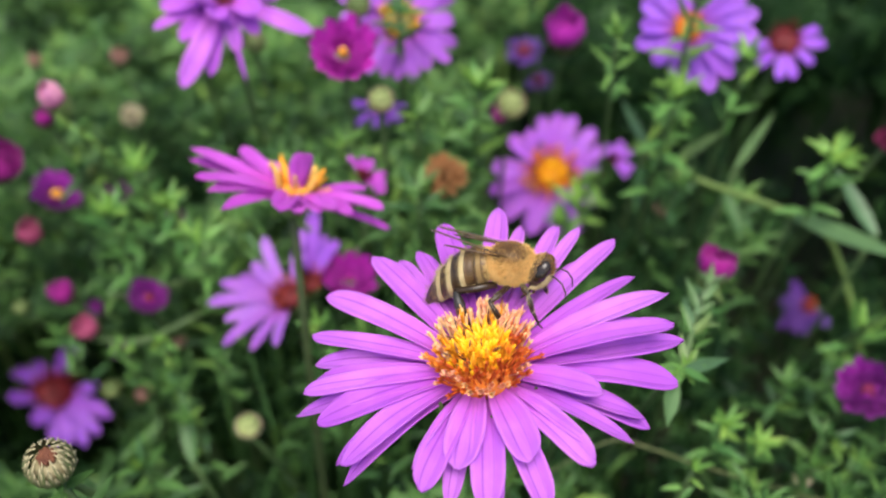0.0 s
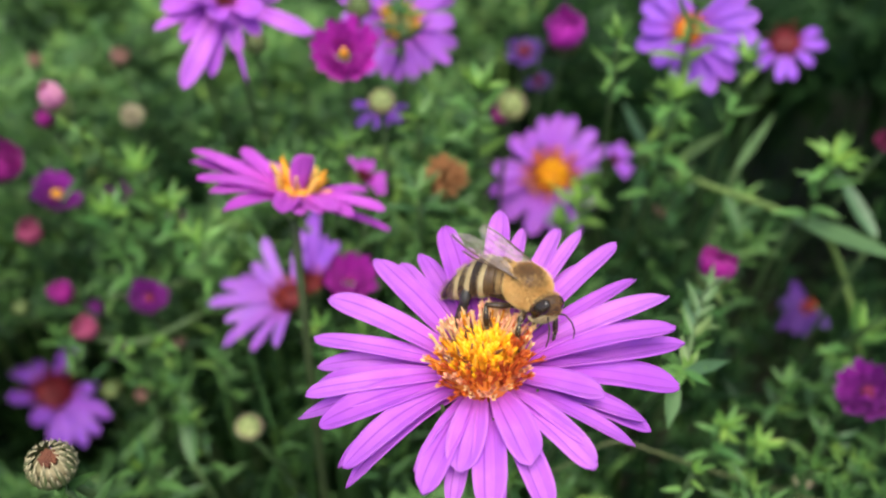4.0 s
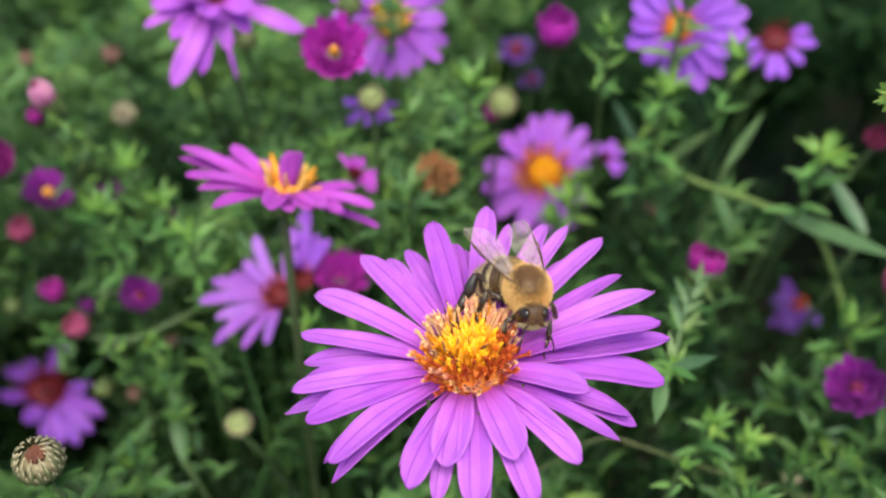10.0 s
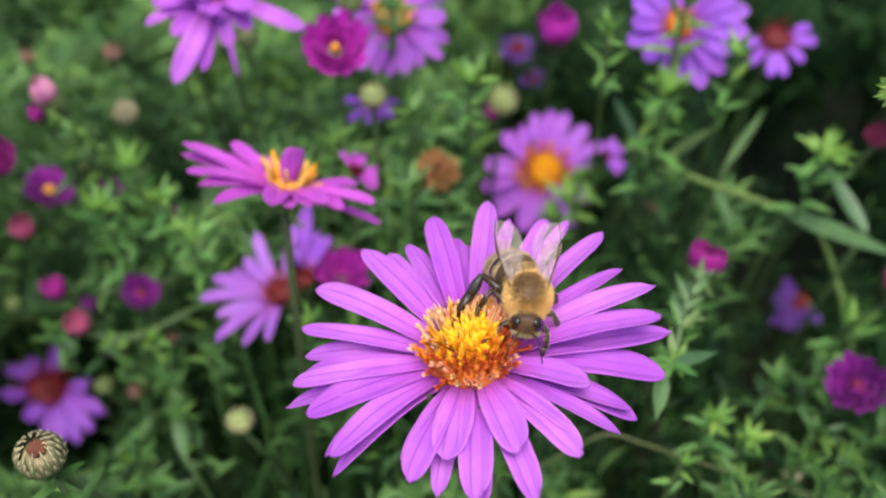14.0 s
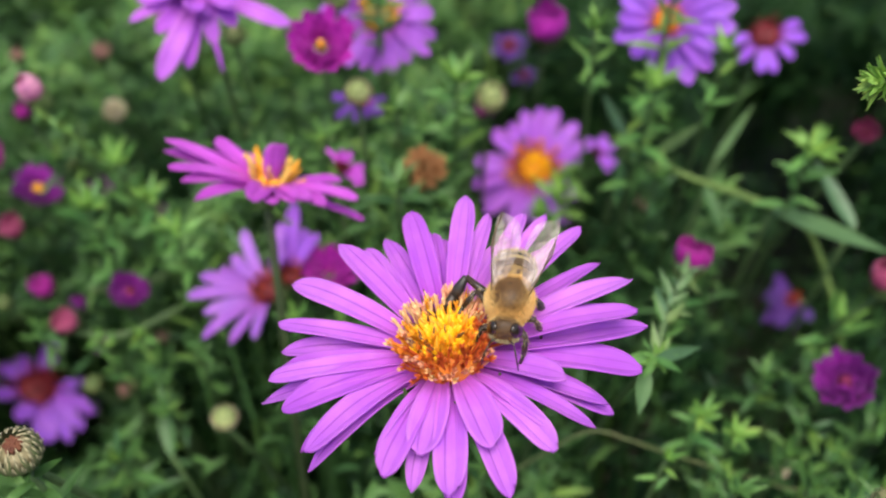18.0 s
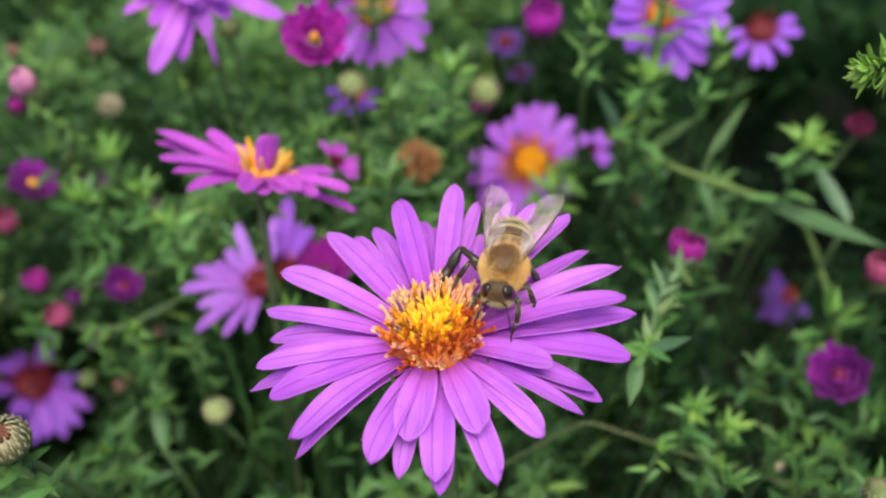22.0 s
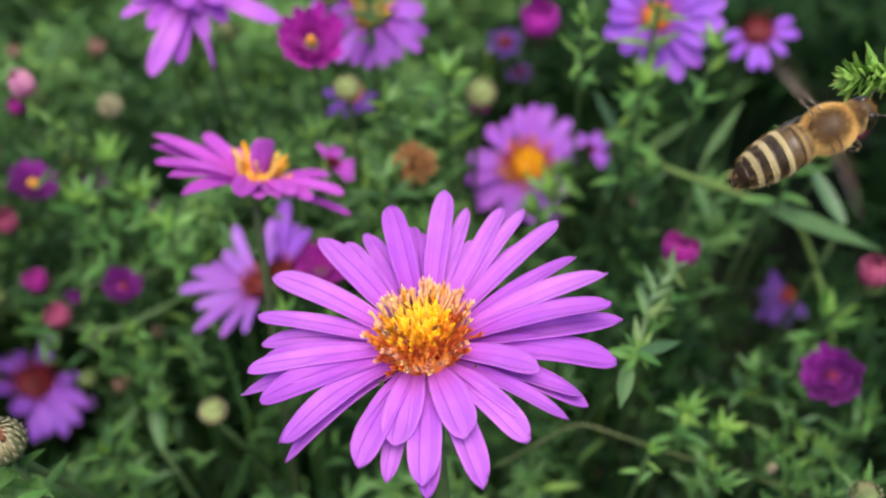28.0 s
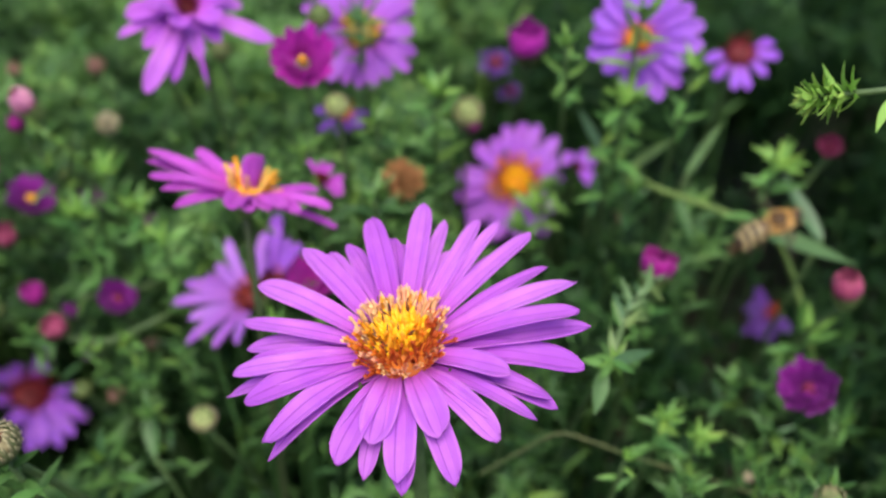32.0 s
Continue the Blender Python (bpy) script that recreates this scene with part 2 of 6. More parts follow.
MAT = {
    "bract": bract_material(),
    "orchid": petal_material("orchid petal", (0.74, 0.140, 0.76), (0.67, 0.180, 0.87), (0.42, 0.06, 0.64), 0.42, shades=((0.86, 0.68, 0.92), (1.07, 1.20, 1.03))),
    "violet": petal_material("violet petal", (0.60, 0.155, 0.78), (0.53, 0.165, 0.85), (0.34, 0.07, 0.60)),
    "bluet": petal_material("clear blue violet petal", (0.54, 0.17, 0.82), (0.46, 0.16, 0.90), (0.30, 0.07, 0.66)),
    # Violet petals with the shade of the bush darkened into their colour.
    "shade_violet": petal_material("shade-darkened violet petal", (0.17, 0.05, 0.30), (0.15, 0.055, 0.34), (0.08, 0.025, 0.2)),
    "blue": petal_material("blue violet petal", (0.30, 0.09, 0.55), (0.26, 0.09, 0.58), (0.14, 0.04, 0.4)),
    "lilac": petal_material("pale lilac petal", (0.60, 0.20, 0.72), (0.51, 0.20, 0.80), (0.34, 0.10, 0.60)),
    "pink": petal_material("pink purple petal", (0.66, 0.065, 0.60), (0.69, 0.12, 0.76), (0.46, 0.035, 0.52), 0.25),
    "magenta": petal_material("magenta petal", (0.50, 0.025, 0.32), (0.53, 0.025, 0.38), (0.32, 0.01, 0.24), 0.1),
    "cerise": petal_material("bright magenta petal", (0.66, 0.022, 0.55), (0.68, 0.035, 0.62), (0.42, 0.010, 0.38), 0.1),
    "plum": petal_material("plum petal", (0.37, 0.018, 0.37), (0.40, 0.028, 0.44), (0.18, 0.008, 0.22), 0.1),
    "rose": petal_material("rose bud petal", (0.55, 0.14, 0.20), (0.62, 0.12, 0.26), (0.4, 0.06, 0.16)),
    "blush": petal_material("blush bud petal", (0.84, 0.22, 0.50), (0.90, 0.42, 0.64), (0.56, 0.16, 0.3)),
    "wine": petal_material("wine red petal", (0.26, 0.02, 0.08), (0.30, 0.03, 0.12), (0.14, 0.01, 0.05), 0.1),
    "peach": petal_material("faded peach petal", (0.50, 0.30, 0.20), (0.55, 0.32, 0.24), (0.36, 0.2, 0.12)),
    "cream": petal_material("cream seed fluff", (0.60, 0.56, 0.32), (0.74, 0.69, 0.45), (0.4, 0.36, 0.16)),
    "dry": plain_material("dry brown petal", (0.22, 0.085, 0.030), (0.50, 0.24, 0.09), 420, 0.85, 0.6),
    "yellow": plain_material("yellow floret", (0.83, 0.42, 0.006), (0.90, 0.54, 0.014), 700, 0.5),
    "pale gold": plain_material("pale gold strap", (0.80, 0.40, 0.04), (0.88, 0.58, 0.16), 400, 0.5),
    "amber": plain_material("amber floret", (0.76, 0.28, 0.012), (0.88, 0.42, 0.026), 700, 0.5),
    "orange": plain_material("orange floret", (0.76, 0.20, 0.02), (0.90, 0.34, 0.045), 700, 0.5),
    "rust": plain_material("rust red floret", (0.46, 0.06, 0.014), (0.74, 0.17, 0.035), 700, 0.55),
    "salmon": plain_material("salmon floret lobe", (0.82, 0.36, 0.20), (0.92, 0.54, 0.33), 700, 0.5),
    "peach gold": plain_material("peach-gold floret", (0.86, 0.50, 0.19), (0.94, 0.68, 0.38), 700, 0.5),
    "umber": plain_material("brown anther", (0.10, 0.03, 0.02), (0.24, 0.09, 0.04), 700, 0.6),
    "crimson": plain_material("crimson disc", (0.10, 0.008, 0.014), (0.25, 0.02, 0.026), 500, 0.6),
    "leaf": leaf_material("aster leaf", (0.044, 0.117, 0.025), (0.116, 0.248, 0.059)),
    "fresh": leaf_material("fresh aster leaf", (0.086, 0.228, 0.039), (0.187, 0.391, 0.099)),
    "pale leaf": leaf_material("soft grey-green leaf", (0.087, 0.185, 0.059), (0.164, 0.277, 0.105), 0.2, 0.4),
    "tender leaf": leaf_material("tender shoot tip leaf", (0.13, 0.29, 0.045), (0.26, 0.47, 0.10), 0.25),
    "young leaf": leaf_material("young tip leaf", (0.34, 0.58, 0.09), (0.50, 0.76, 0.20), 0.35),
    # Leaf tone falls with depth: shade inside the bush put into the colour.
    "foliage": leaf_material("shade-toned deep foliage", (0.010, 0.031, 0.010), (0.026, 0.072, 0.020), 0.18, 0.08),
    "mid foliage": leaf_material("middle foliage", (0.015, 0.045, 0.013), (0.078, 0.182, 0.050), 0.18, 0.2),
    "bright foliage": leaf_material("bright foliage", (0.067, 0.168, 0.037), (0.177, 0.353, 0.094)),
    "stem": plain_material("green stem", (0.045, 0.085, 0.024), (0.09, 0.15, 0.05), 300, 0.55),
    "dark stem": plain_material("dark brown-green stem", (0.028, 0.045, 0.014), (0.06, 0.085, 0.028), 300, 0.6),
    "twig": plain_material("olive stem", (0.10, 0.17, 0.034), (0.17, 0.26, 0.065), 300, 0.6),
    "lime stem": plain_material("yellow-green stem", (0.13, 0.24, 0.04), (0.21, 0.34, 0.08), 300, 0.6),
    "brown twig": plain_material("olive-brown stem", (0.065, 0.10, 0.028), (0.125, 0.135, 0.05), 300, 0.65),
    "calyx": plain_material("green calyx scale", (0.09, 0.15, 0.04), (0.22, 0.28, 0.10), 420, 0.6),
    "pale calyx": plain_material("pale green scale", (0.26, 0.32, 0.10), (0.46, 0.50, 0.21), 420, 0.6),
    "straw": plain_material("straw bract", (0.16, 0.15, 0.06), (0.50, 0.42, 0.24), 500, 0.65),
    "soil": plain_material("dark soil", (0.014, 0.013, 0.009), (0.036, 0.030, 0.019), 45, 0.95, 0.8, 0.004, 0.2),
}


# ---- builders ----
class Geo:
    """Collects corners, faces and texture places of one mesh."""

    def __init__(self):
        self.v, self.f, self.uv = [], [], []

    def grid(self, rows, closed=False):
        """A sheet through rows of (place, (u, v)); closed joins the ends of each row."""
        start, n = len(self.v), len(rows[0])
        for row in rows:
            for place, uv in row:
                self.v.append(tuple(place))
                self.uv.append(uv)
        for i in range(len(rows) - 1):
            for j in range(n if closed else n - 1):
                k = (j + 1) % n
                self.f.append((start + i * n + j, start + i * n + k, start + (i + 1) * n + k, start + (i + 1) * n + j))
        return start

    def tube(self, line, radii, sides=6, cap=True):
        """A round bar along a line of places."""
        line = [Vector(p) for p in line]
        rows, side = [], None
        for i, p in enumerate(line):
            way = (line[min(i + 1, len(line) - 1)] - line[max(i - 1, 0)]).normalized()
            if side is None:
                side = way.orthogonal().normalized()
            side = (side - way * side.dot(way)).normalized()
            up = way.cross(side)
            r = radii[i] if isinstance(radii, (list, tuple)) else radii
            rows.append([(p + r * (math.cos(a) * side + math.sin(a) * up), (i / max(len(line) - 1, 1), j / sides)) for j, a in ((j, 2 * math.pi * j / sides) for j in range(sides))])
        start = self.grid(rows, True)
        if cap:
            n = len(line)
            self.f.append(tuple(start + sides - 1 - j for j in range(sides)))
            self.f.append(tuple(start + (n - 1) * sides + j for j in range(sides)))

    def ball(self, centre, size, turn=None, rings=8, sides=12, shape=None):
        rows = []
        for i in range(rings + 1):
            a = math.pi * (i + 0.02) / (rings + 0.04)
            row = []
            for j in range(sides):
                b = 2 * math.pi * j / sides
                p = Vector((math.cos(a), math.sin(a) * math.cos(b), math.sin(a) * math.sin(b)))
                if shape:
                    p = shape(p)
                p = Vector((p.x * size[0], p.y * size[1], p.z * size[2]))
                row.append((Vector(centre) + (turn @ p if turn else p), (i / rings, j / sides)))
            rows.append(row)
        start = self.grid(rows, True)
        self.f.append(tuple(start + j for j in range(sides))[::-1])
        self.f.append(tuple(start + rings * sides + j for j in range(sides)))

    def mesh(self, name, mat, smooth=True):
        me = bpy.data.meshes.new(name)
        me.from_pydata(self.v, [], self.f)
        layer = me.uv_layers.new(name="UVMap")
        where = np.empty(len(me.loops), dtype=np.int32)
        me.loops.foreach_get("vertex_index", where)
        layer.data.foreach_set("uv", np.array(self.uv, dtype=np.float32)[where].ravel())
        if smooth:
            me.polygons.foreach_set("use_smooth", [True] * len(me.polygons))
        me.materials.append(MAT[mat])
        return me


def part(name, mesh, parent, label="", at=None):
    """Links a mesh as one part under a thing or a part."""
    ob = new(name, mesh)
    ob.parent = parent
    if at is not None:
        ob.matrix_basis = at
    return tagged(ob, label)


def thing(name, place, label, category, group=""):
    ob = new(name)
    ob.empty_display_size = 0.005
    ob.matrix_basis = place
    return tagged(ob, label, category, group)


def facing(place, normal, spin=0):
    """A pose whose z axis is the normal and whose x axis lies near the world's x."""
    z = Vector(normal).normalized()
    x = (Vector((1, 0, 0)) - z * z.x).normalized()
    m = Matrix((x, z.cross(x), z)).transposed().to_4x4()
    return Matrix.Translation(place) @ m @ Matrix.Rotation(radians(spin), 4, "Z")


def petal_mesh(length, width, rise=0.0, bow=0.0, twist=0.0, mat="orchid", along=10, across=5, root=0.3, ruffle=0.0, thick=0.00012, seed=0, stray=0.04):
    """A strap petal along +x from the origin, its tip `rise` above its root, grooved lengthwise, with a rounded notched tip."""
    g, rnd = Geo(), random.Random(seed)
    wave, lean = rnd.uniform(0, 6), rnd.uniform(-1, 1) * stray * length
    sway, slant, notch = rnd.uniform(-1, 1) * 0.05 * length, rnd.uniform(-1, 1) * 0.018 * length, rnd.uniform(0.3, 2.2)
    sheets = []
    for side in (1, -1):
        rows = []
        for i in range(along + 1):
            s = 1 - (1 - i / along) ** 1.5
            half = width / 2 * (root + (1 - root) * math.sin(min(1, s / 0.6) * math.pi / 2))
            if s > 0.6:
                half *= max(0.03, (1 - ((s - 0.6) / 0.4) ** 3.2)) ** 0.5
            row = []
            for j in range(across):
                v = 2 * j / (across - 1) - 1
                groove = -0.22 * width * max(0.0, 1 - abs(abs(v) - (0.33 if across > 6 else 0.5)) / 0.25) * min(1, 4 * (1 - s) + 0.2)
                cup = 0.26 * width * v * v * (1 - 0.5 * s)
                z = rise * s + bow * 4 * s * (1 - s) + (groove * 0.5 + cup) * half / (width / 2)
                z += ruffle * math.sin(9 * s + wave + 2 * v) * s
                y, a = v * half, twist * s
                short = (notch * 0.014 * length * (0.5 - 0.5 * math.cos(v * math.pi * 3)) + slant * v) * max(0, s - 0.8) * 4
                row.append(((length * s - short, y * math.cos(a) + lean * s * s + 4 * sway * s * (1 - s) * 0.5, z + y * math.sin(a) + side * thick / 2), (s, j / (across - 1))))
            rows.append(row if side == 1 else row[::-1])
        sheets.append(rows)
    a = g.grid(sheets[0])
    b = g.grid(sheets[1])
    n = across
    rim = [a + j for j in range(n)] + [a + i * n + n - 1 for i in range(1, along + 1)] + [a + along * n + j for j in range(n - 2, -1, -1)] + [a + i * n for i in range(along - 1, 0, -1)]

    def under(k):
        i, j = divmod(k - a, n)
        return b + i * n + (n - 1 - j)
    for k in range(len(rim)):
        p, q = rim[k], rim[(k + 1) % len(rim)]
        g.f.append((q, p, under(p), under(q)))
    return g.mesh("petal", mat)


def leaf_mesh(length, width, curl, mat, fold=0.25, along=6):
    """A lance-shaped leaf along +x, folded along its midrib and curling down or up."""
    g = Geo()
    for side in (1, -1):
        rows = []
        for i in range(along + 1):
            s = i / along
            half = width / 2 * max(0.05, math.sin(math.pi * min(1, (s * 0.9 + 0.1) ** 0.85)) ** 1.05)
            row = []
            for v in (-1, -0.45, 0, 0.45, 1):
                z = curl * length * s * s + fold * abs(v) * half - (0.05 * width if v == 0 else 0)
                row.append(((length * s * (1 - 0.2 * abs(curl) * s), v * half, z + side * 0.00006), (s, v * 0.5 + 0.5)))
            rows.append(row if side == 1 else row[::-1])
        g.grid(rows)
    return g.mesh("leaf", mat)


def bend(a, b, sag, n=9):
    """A bowed line from a to b."""
    a, b, sag = Vector(a), Vector(b), Vector(sag)
    return [a.lerp(b, i / n) + sag * 4 * (i / n) * (1 - i / n) for i in range(n + 1)]


HEADS = []


def stem_part(owner, start, foot, radius, mat="stem", sag=(0, 0, 0)):
    """A stem part from a world place down to its foot on the ground."""
    inv = owner.matrix_basis.inverted()
    g = Geo()
    line = bend(start, foot, sag, 12)
    g.tube([inv @ p for p in line], [radius * (0.8 + 0.5 * i / 12) for i in range(13)], 7)
    return part("stem", g.mesh("stem", mat), owner)


def calyx_mesh(radius, height, rows_of_scales=3, mat="calyx", spread=1.1):
    """The green cup below a flower head, covered in overlapping pointed scales."""
    g = Geo()
    g.ball((0, 0, -height * 0.55), (radius * 0.8, radius * 0.8, height * 0.6), None, 7, 12)
    for k in range(rows_of_scales):
        n = 13
        for i in range(n):
            a = 2 * math.pi * (i + 0.5 * k) / n
            out, side = Vector((math.cos(a), math.sin(a), 0)), Vector((-math.sin(a), math.cos(a), 0))
            z0, z1 = -height * (1.0 - 0.2 * k), -height * (0.45 - 0.28 * k)
            r0, r1 = radius * (0.5 + 0.14 * k), radius * spread * (0.86 + 0.12 * k)
            w = radius * 0.22
            rows = []
            for s, ww in ((0, 0.7), (0.4, 1.0), (0.75, 0.6), (1, 0.06)):
                c = out * (r0 + (r1 - r0) * s ** 0.7 + radius * 0.12 * math.sin(math.pi * s)) + Vector((0, 0, z0 + (z1 - z0) * s))
                rows.append([(c - side * w * ww, (s, 0)), (c + out * radius * 0.06, (s, 0.5)), (c + side * w * ww, (s, 1))])
            g.grid(rows)
    return g.mesh("calyx", mat)


def floret_mesh(length, radius, mat, opened=True, seed=0):
    """A tube floret along +z, closed as a bud or opened into five curled lobes."""
    g, rnd = Geo(), random.Random(seed)
    lean = Vector((rnd.uniform(-0.25, 0.25), rnd.uniform(-0.25, 0.25), 0)) * length
    line = [Vector((0, 0, 0)), Vector((0, 0, 0.5 * length)) + lean * 0.3, Vector((0, 0, length)) + lean]
    if not opened:
        g.tube(line, [radius * 0.7, radius * 1.1, radius * 0.35], 6)
        return g.mesh("floret", mat)
    g.tube(line, [radius * 0.5, radius * 0.7, radius * 1.0], 6, False)
    for i in range(5):
        a = 2 * math.pi * (i + rnd.uniform(-0.2, 0.2)) / 5
        out, side = Vector((math.cos(a), math.sin(a), 0)), Vector((-math.sin(a), math.cos(a), 0))
        c, rows = line[-1], []
        for s, w in ((0, 0.62), (0.55, 0.5), (1, 0.1)):
            p = c + out * radius * (0.85 + 0.75 * s) + Vector((0, 0, length * (0.30 * s - 0.10 * s * s)))
            rows.append([(p - side * radius * w, (s, 0)), (p + side * radius * w, (s, 1))])
        g.grid(rows)
    if rnd.random() < 0.7:
        g.tube([line[-1] - Vector((0, 0, 0.2 * length)), line[-1] + Vector((0, 0, 0.32 * length)) + lean * 0.3], radius * 0.3, 5)
    return g.mesh("floret", mat)


FLORETS = {m: [floret_mesh(0.0022, 0.00023, m, True, k) for k in range(5)] for m in ("orange", "rust", "salmon", "amber", "crimson", "peach gold")}
FLORETS["straw strap"] = [petal_mesh(0.0021, 0.00045, 0.0, 0.0001, 0.3, "pale gold", 5, 3, 0.6, 0.0001, 0.00008, k) for k in range(3)]
for strap in FLORETS["straw strap"]:
    strap.transform(Matrix.Rotation(-math.pi / 2, 4, "Y"))
FLORETS["bud"] = [floret_mesh(0.0018, 0.00037, "yellow", False, k) for k in range(4)]
FLORETS["young"] = [floret_mesh(0.0021, 0.00026, "amber", False, k) for k in range(4)]
FLORETS["anther"] = [floret_mesh(0.0026, 0.00016, "umber", False, k) for k in range(3)]


def disc(owner, radius, dome, mats, count, seed, size=1.0, crest=0.0):
    """The middle of a flower: a dome with florets standing on it, closed ones in the middle and open ones outside."""
    rnd = random.Random(seed)
    g = Geo()
    g.ball((0, 0, 0), (radius * 0.93, radius * 0.93, dome), None, 10, 20)
    part("disc", g.mesh("disc", mats[0]), owner, "domed middle of packed florets")
    inner, rim = mats[1], mats[2]
    for i in range(count):
        q = math.sqrt((i + 0.5) / count)
        a = i * 2.39996 + rnd.uniform(-0.08, 0.08)
        r = radius * 0.97 * q
        z = dome * math.sqrt(max(0.02, 1 - (r / (radius * 1.02)) ** 2))
        out = Vector((math.cos(a), math.sin(a), 0))
        n = (Vector((out.x * r / radius ** 2, out.y * r / radius ** 2, z / dome ** 2))).normalized()
        n = (n + Vector((0, 0, 0.55 * q)) + Vector((rnd.uniform(-1, 1), rnd.uniform(-1, 1), 0)) * (0.12 if q < 0.5 else 0.24 if q < 0.8 else 0.16)).normalized()
        kind = inner(q, a, rnd) if q < 0.66 else rim(q, a, rnd)
        mesh = rnd.choice(FLORETS[kind])
        taller = 1 + crest * rnd.random() * (1 if q > 0.8 and math.sin(a) > 0.2 else 0.25 if q > 0.8 else 0)
        m = facing(out * r + Vector((0, 0, z - 0.0006 * size)), n, rnd.uniform(0, 360)) @ Matrix.Scale(size * rnd.uniform(0.75, 1.25), 4) @ Matrix.Diagonal((1, 1, taller, 1))
        part("floret", mesh, owner, "", m)


def petal_ring(head, table, root, mat, along=10, across=7, seed=0, broad=1.0, face=0):
    """Petals set one by one round a head, each by its own direction, length, rise, width, layer and twist; face: degrees by which they roll open to the front."""
    for number, (azimuth, length, rise, width, drop, twist) in enumerate(table):
        bow = 0.03 + 0.03 * (number * 0.618 % 1) + 0.012 * max(0.0, -rise)
        mesh = petal_mesh(length / 1000, broad * width / 1000, (rise - drop + 0.5) / 1000, bow * length / 1000, radians(twist), mat, along, across, 0.42, 0.00012, 0.00016, seed + number, 0.012)
        roll = Matrix.Rotation(radians(face * math.cos(radians(azimuth))), 4, "X")
        part("petal", mesh, head, "", Matrix.Rotation(radians(azimuth), 4, "Z") @ Matrix.Translation((root, 0, drop / 1000 - 0.0006)) @ roll)


def big_aster():
    """The large open flower that the bee visits."""
    head = thing("aster_flower", facing(HEAD, HEAD_NORMAL), "large open orchid-purple aster with a yellow and orange middle", "flower", "aster flowers")
    petal_ring(head, BACK_PETALS + SIDE_PETALS + FRONT_PETALS, 0.0026, "orchid", 16, 9, 0, 1.06)
    def inner(q, a, rnd):
        back = math.sin(a)
        if q < 0.4 or back > 0.0:
            return rnd.choice(("bud",) * 9 + ("young",) * 3 + ("anther",))
        return rnd.choice(("bud", "bud", "young", "young", "amber", "amber", "anther"))
    def rim(q, a, rnd):
        back, right = math.sin(a), math.cos(a)
        if back > 0.5:
            return rnd.choice(("young", "amber", "peach gold", "peach gold", "peach gold", "peach gold", "salmon", "salmon", "salmon", "anther"))
        if q < 0.78 and right < 0.5 and back > -0.5:
            return rnd.choice(("bud", "young", "amber"))
        if right > 0.25 or back < -0.5:
            return rnd.choice(("orange", "rust", "rust", "rust", "salmon", "salmon" if q > 0.8 else "rust", "peach gold" if q > 0.85 else "orange"))
        return rnd.choice(("amber", "peach gold", "peach gold", "salmon", "salmon", "orange"))
    disc(head, 0.0037, 0.0024, ("orange", inner, rim), 330, 5, 0.78, 0.42)
    part("calyx", calyx_mesh(0.0042, 0.007), head, "green scaly cup under the petals", Matrix.Translation((0, 0, -0.0012)))
    stem_part(head, head.matrix_basis @ Vector((0, 0, -0.007)), (0.012, 0.03, 0.0), 0.0011, "stem", (0.002, 0.004, 0))
    return head


def shaped_aster(place, normal, table, root, mat, middle, foot, label, r, dome, seed=1, tall=1.0, count=60, face=0, broad=1.1, stalk="stem"):
    """A flower whose petals each have their own place, on its stem."""
    head = thing("aster_flower", facing(place, normal), label, "flower", "aster flowers")
    petal_ring(head, table, root, mat, seed=seed * 50, face=face, broad=broad)
    HEADS.append((Vector(place), max(row[1] for row in table) / 1000 + root))
    base, ins, outs = middle
    disc(head, r, r * dome, (base, lambda q, a, n: n.choice(ins), lambda q, a, n: n.choice(outs)), count, seed, tall * max(0.55, r / 0.0047))
    part("calyx", calyx_mesh(r * 0.85, r * 1.25, 2), head, "", Matrix.Translation((0, 0, -0.0008)))
    stem_part(head, head.matrix_basis @ Vector((0, 0, -r * 1.1)), foot, 0.0008, stalk, Vector(normal) * -0.01)
    return head


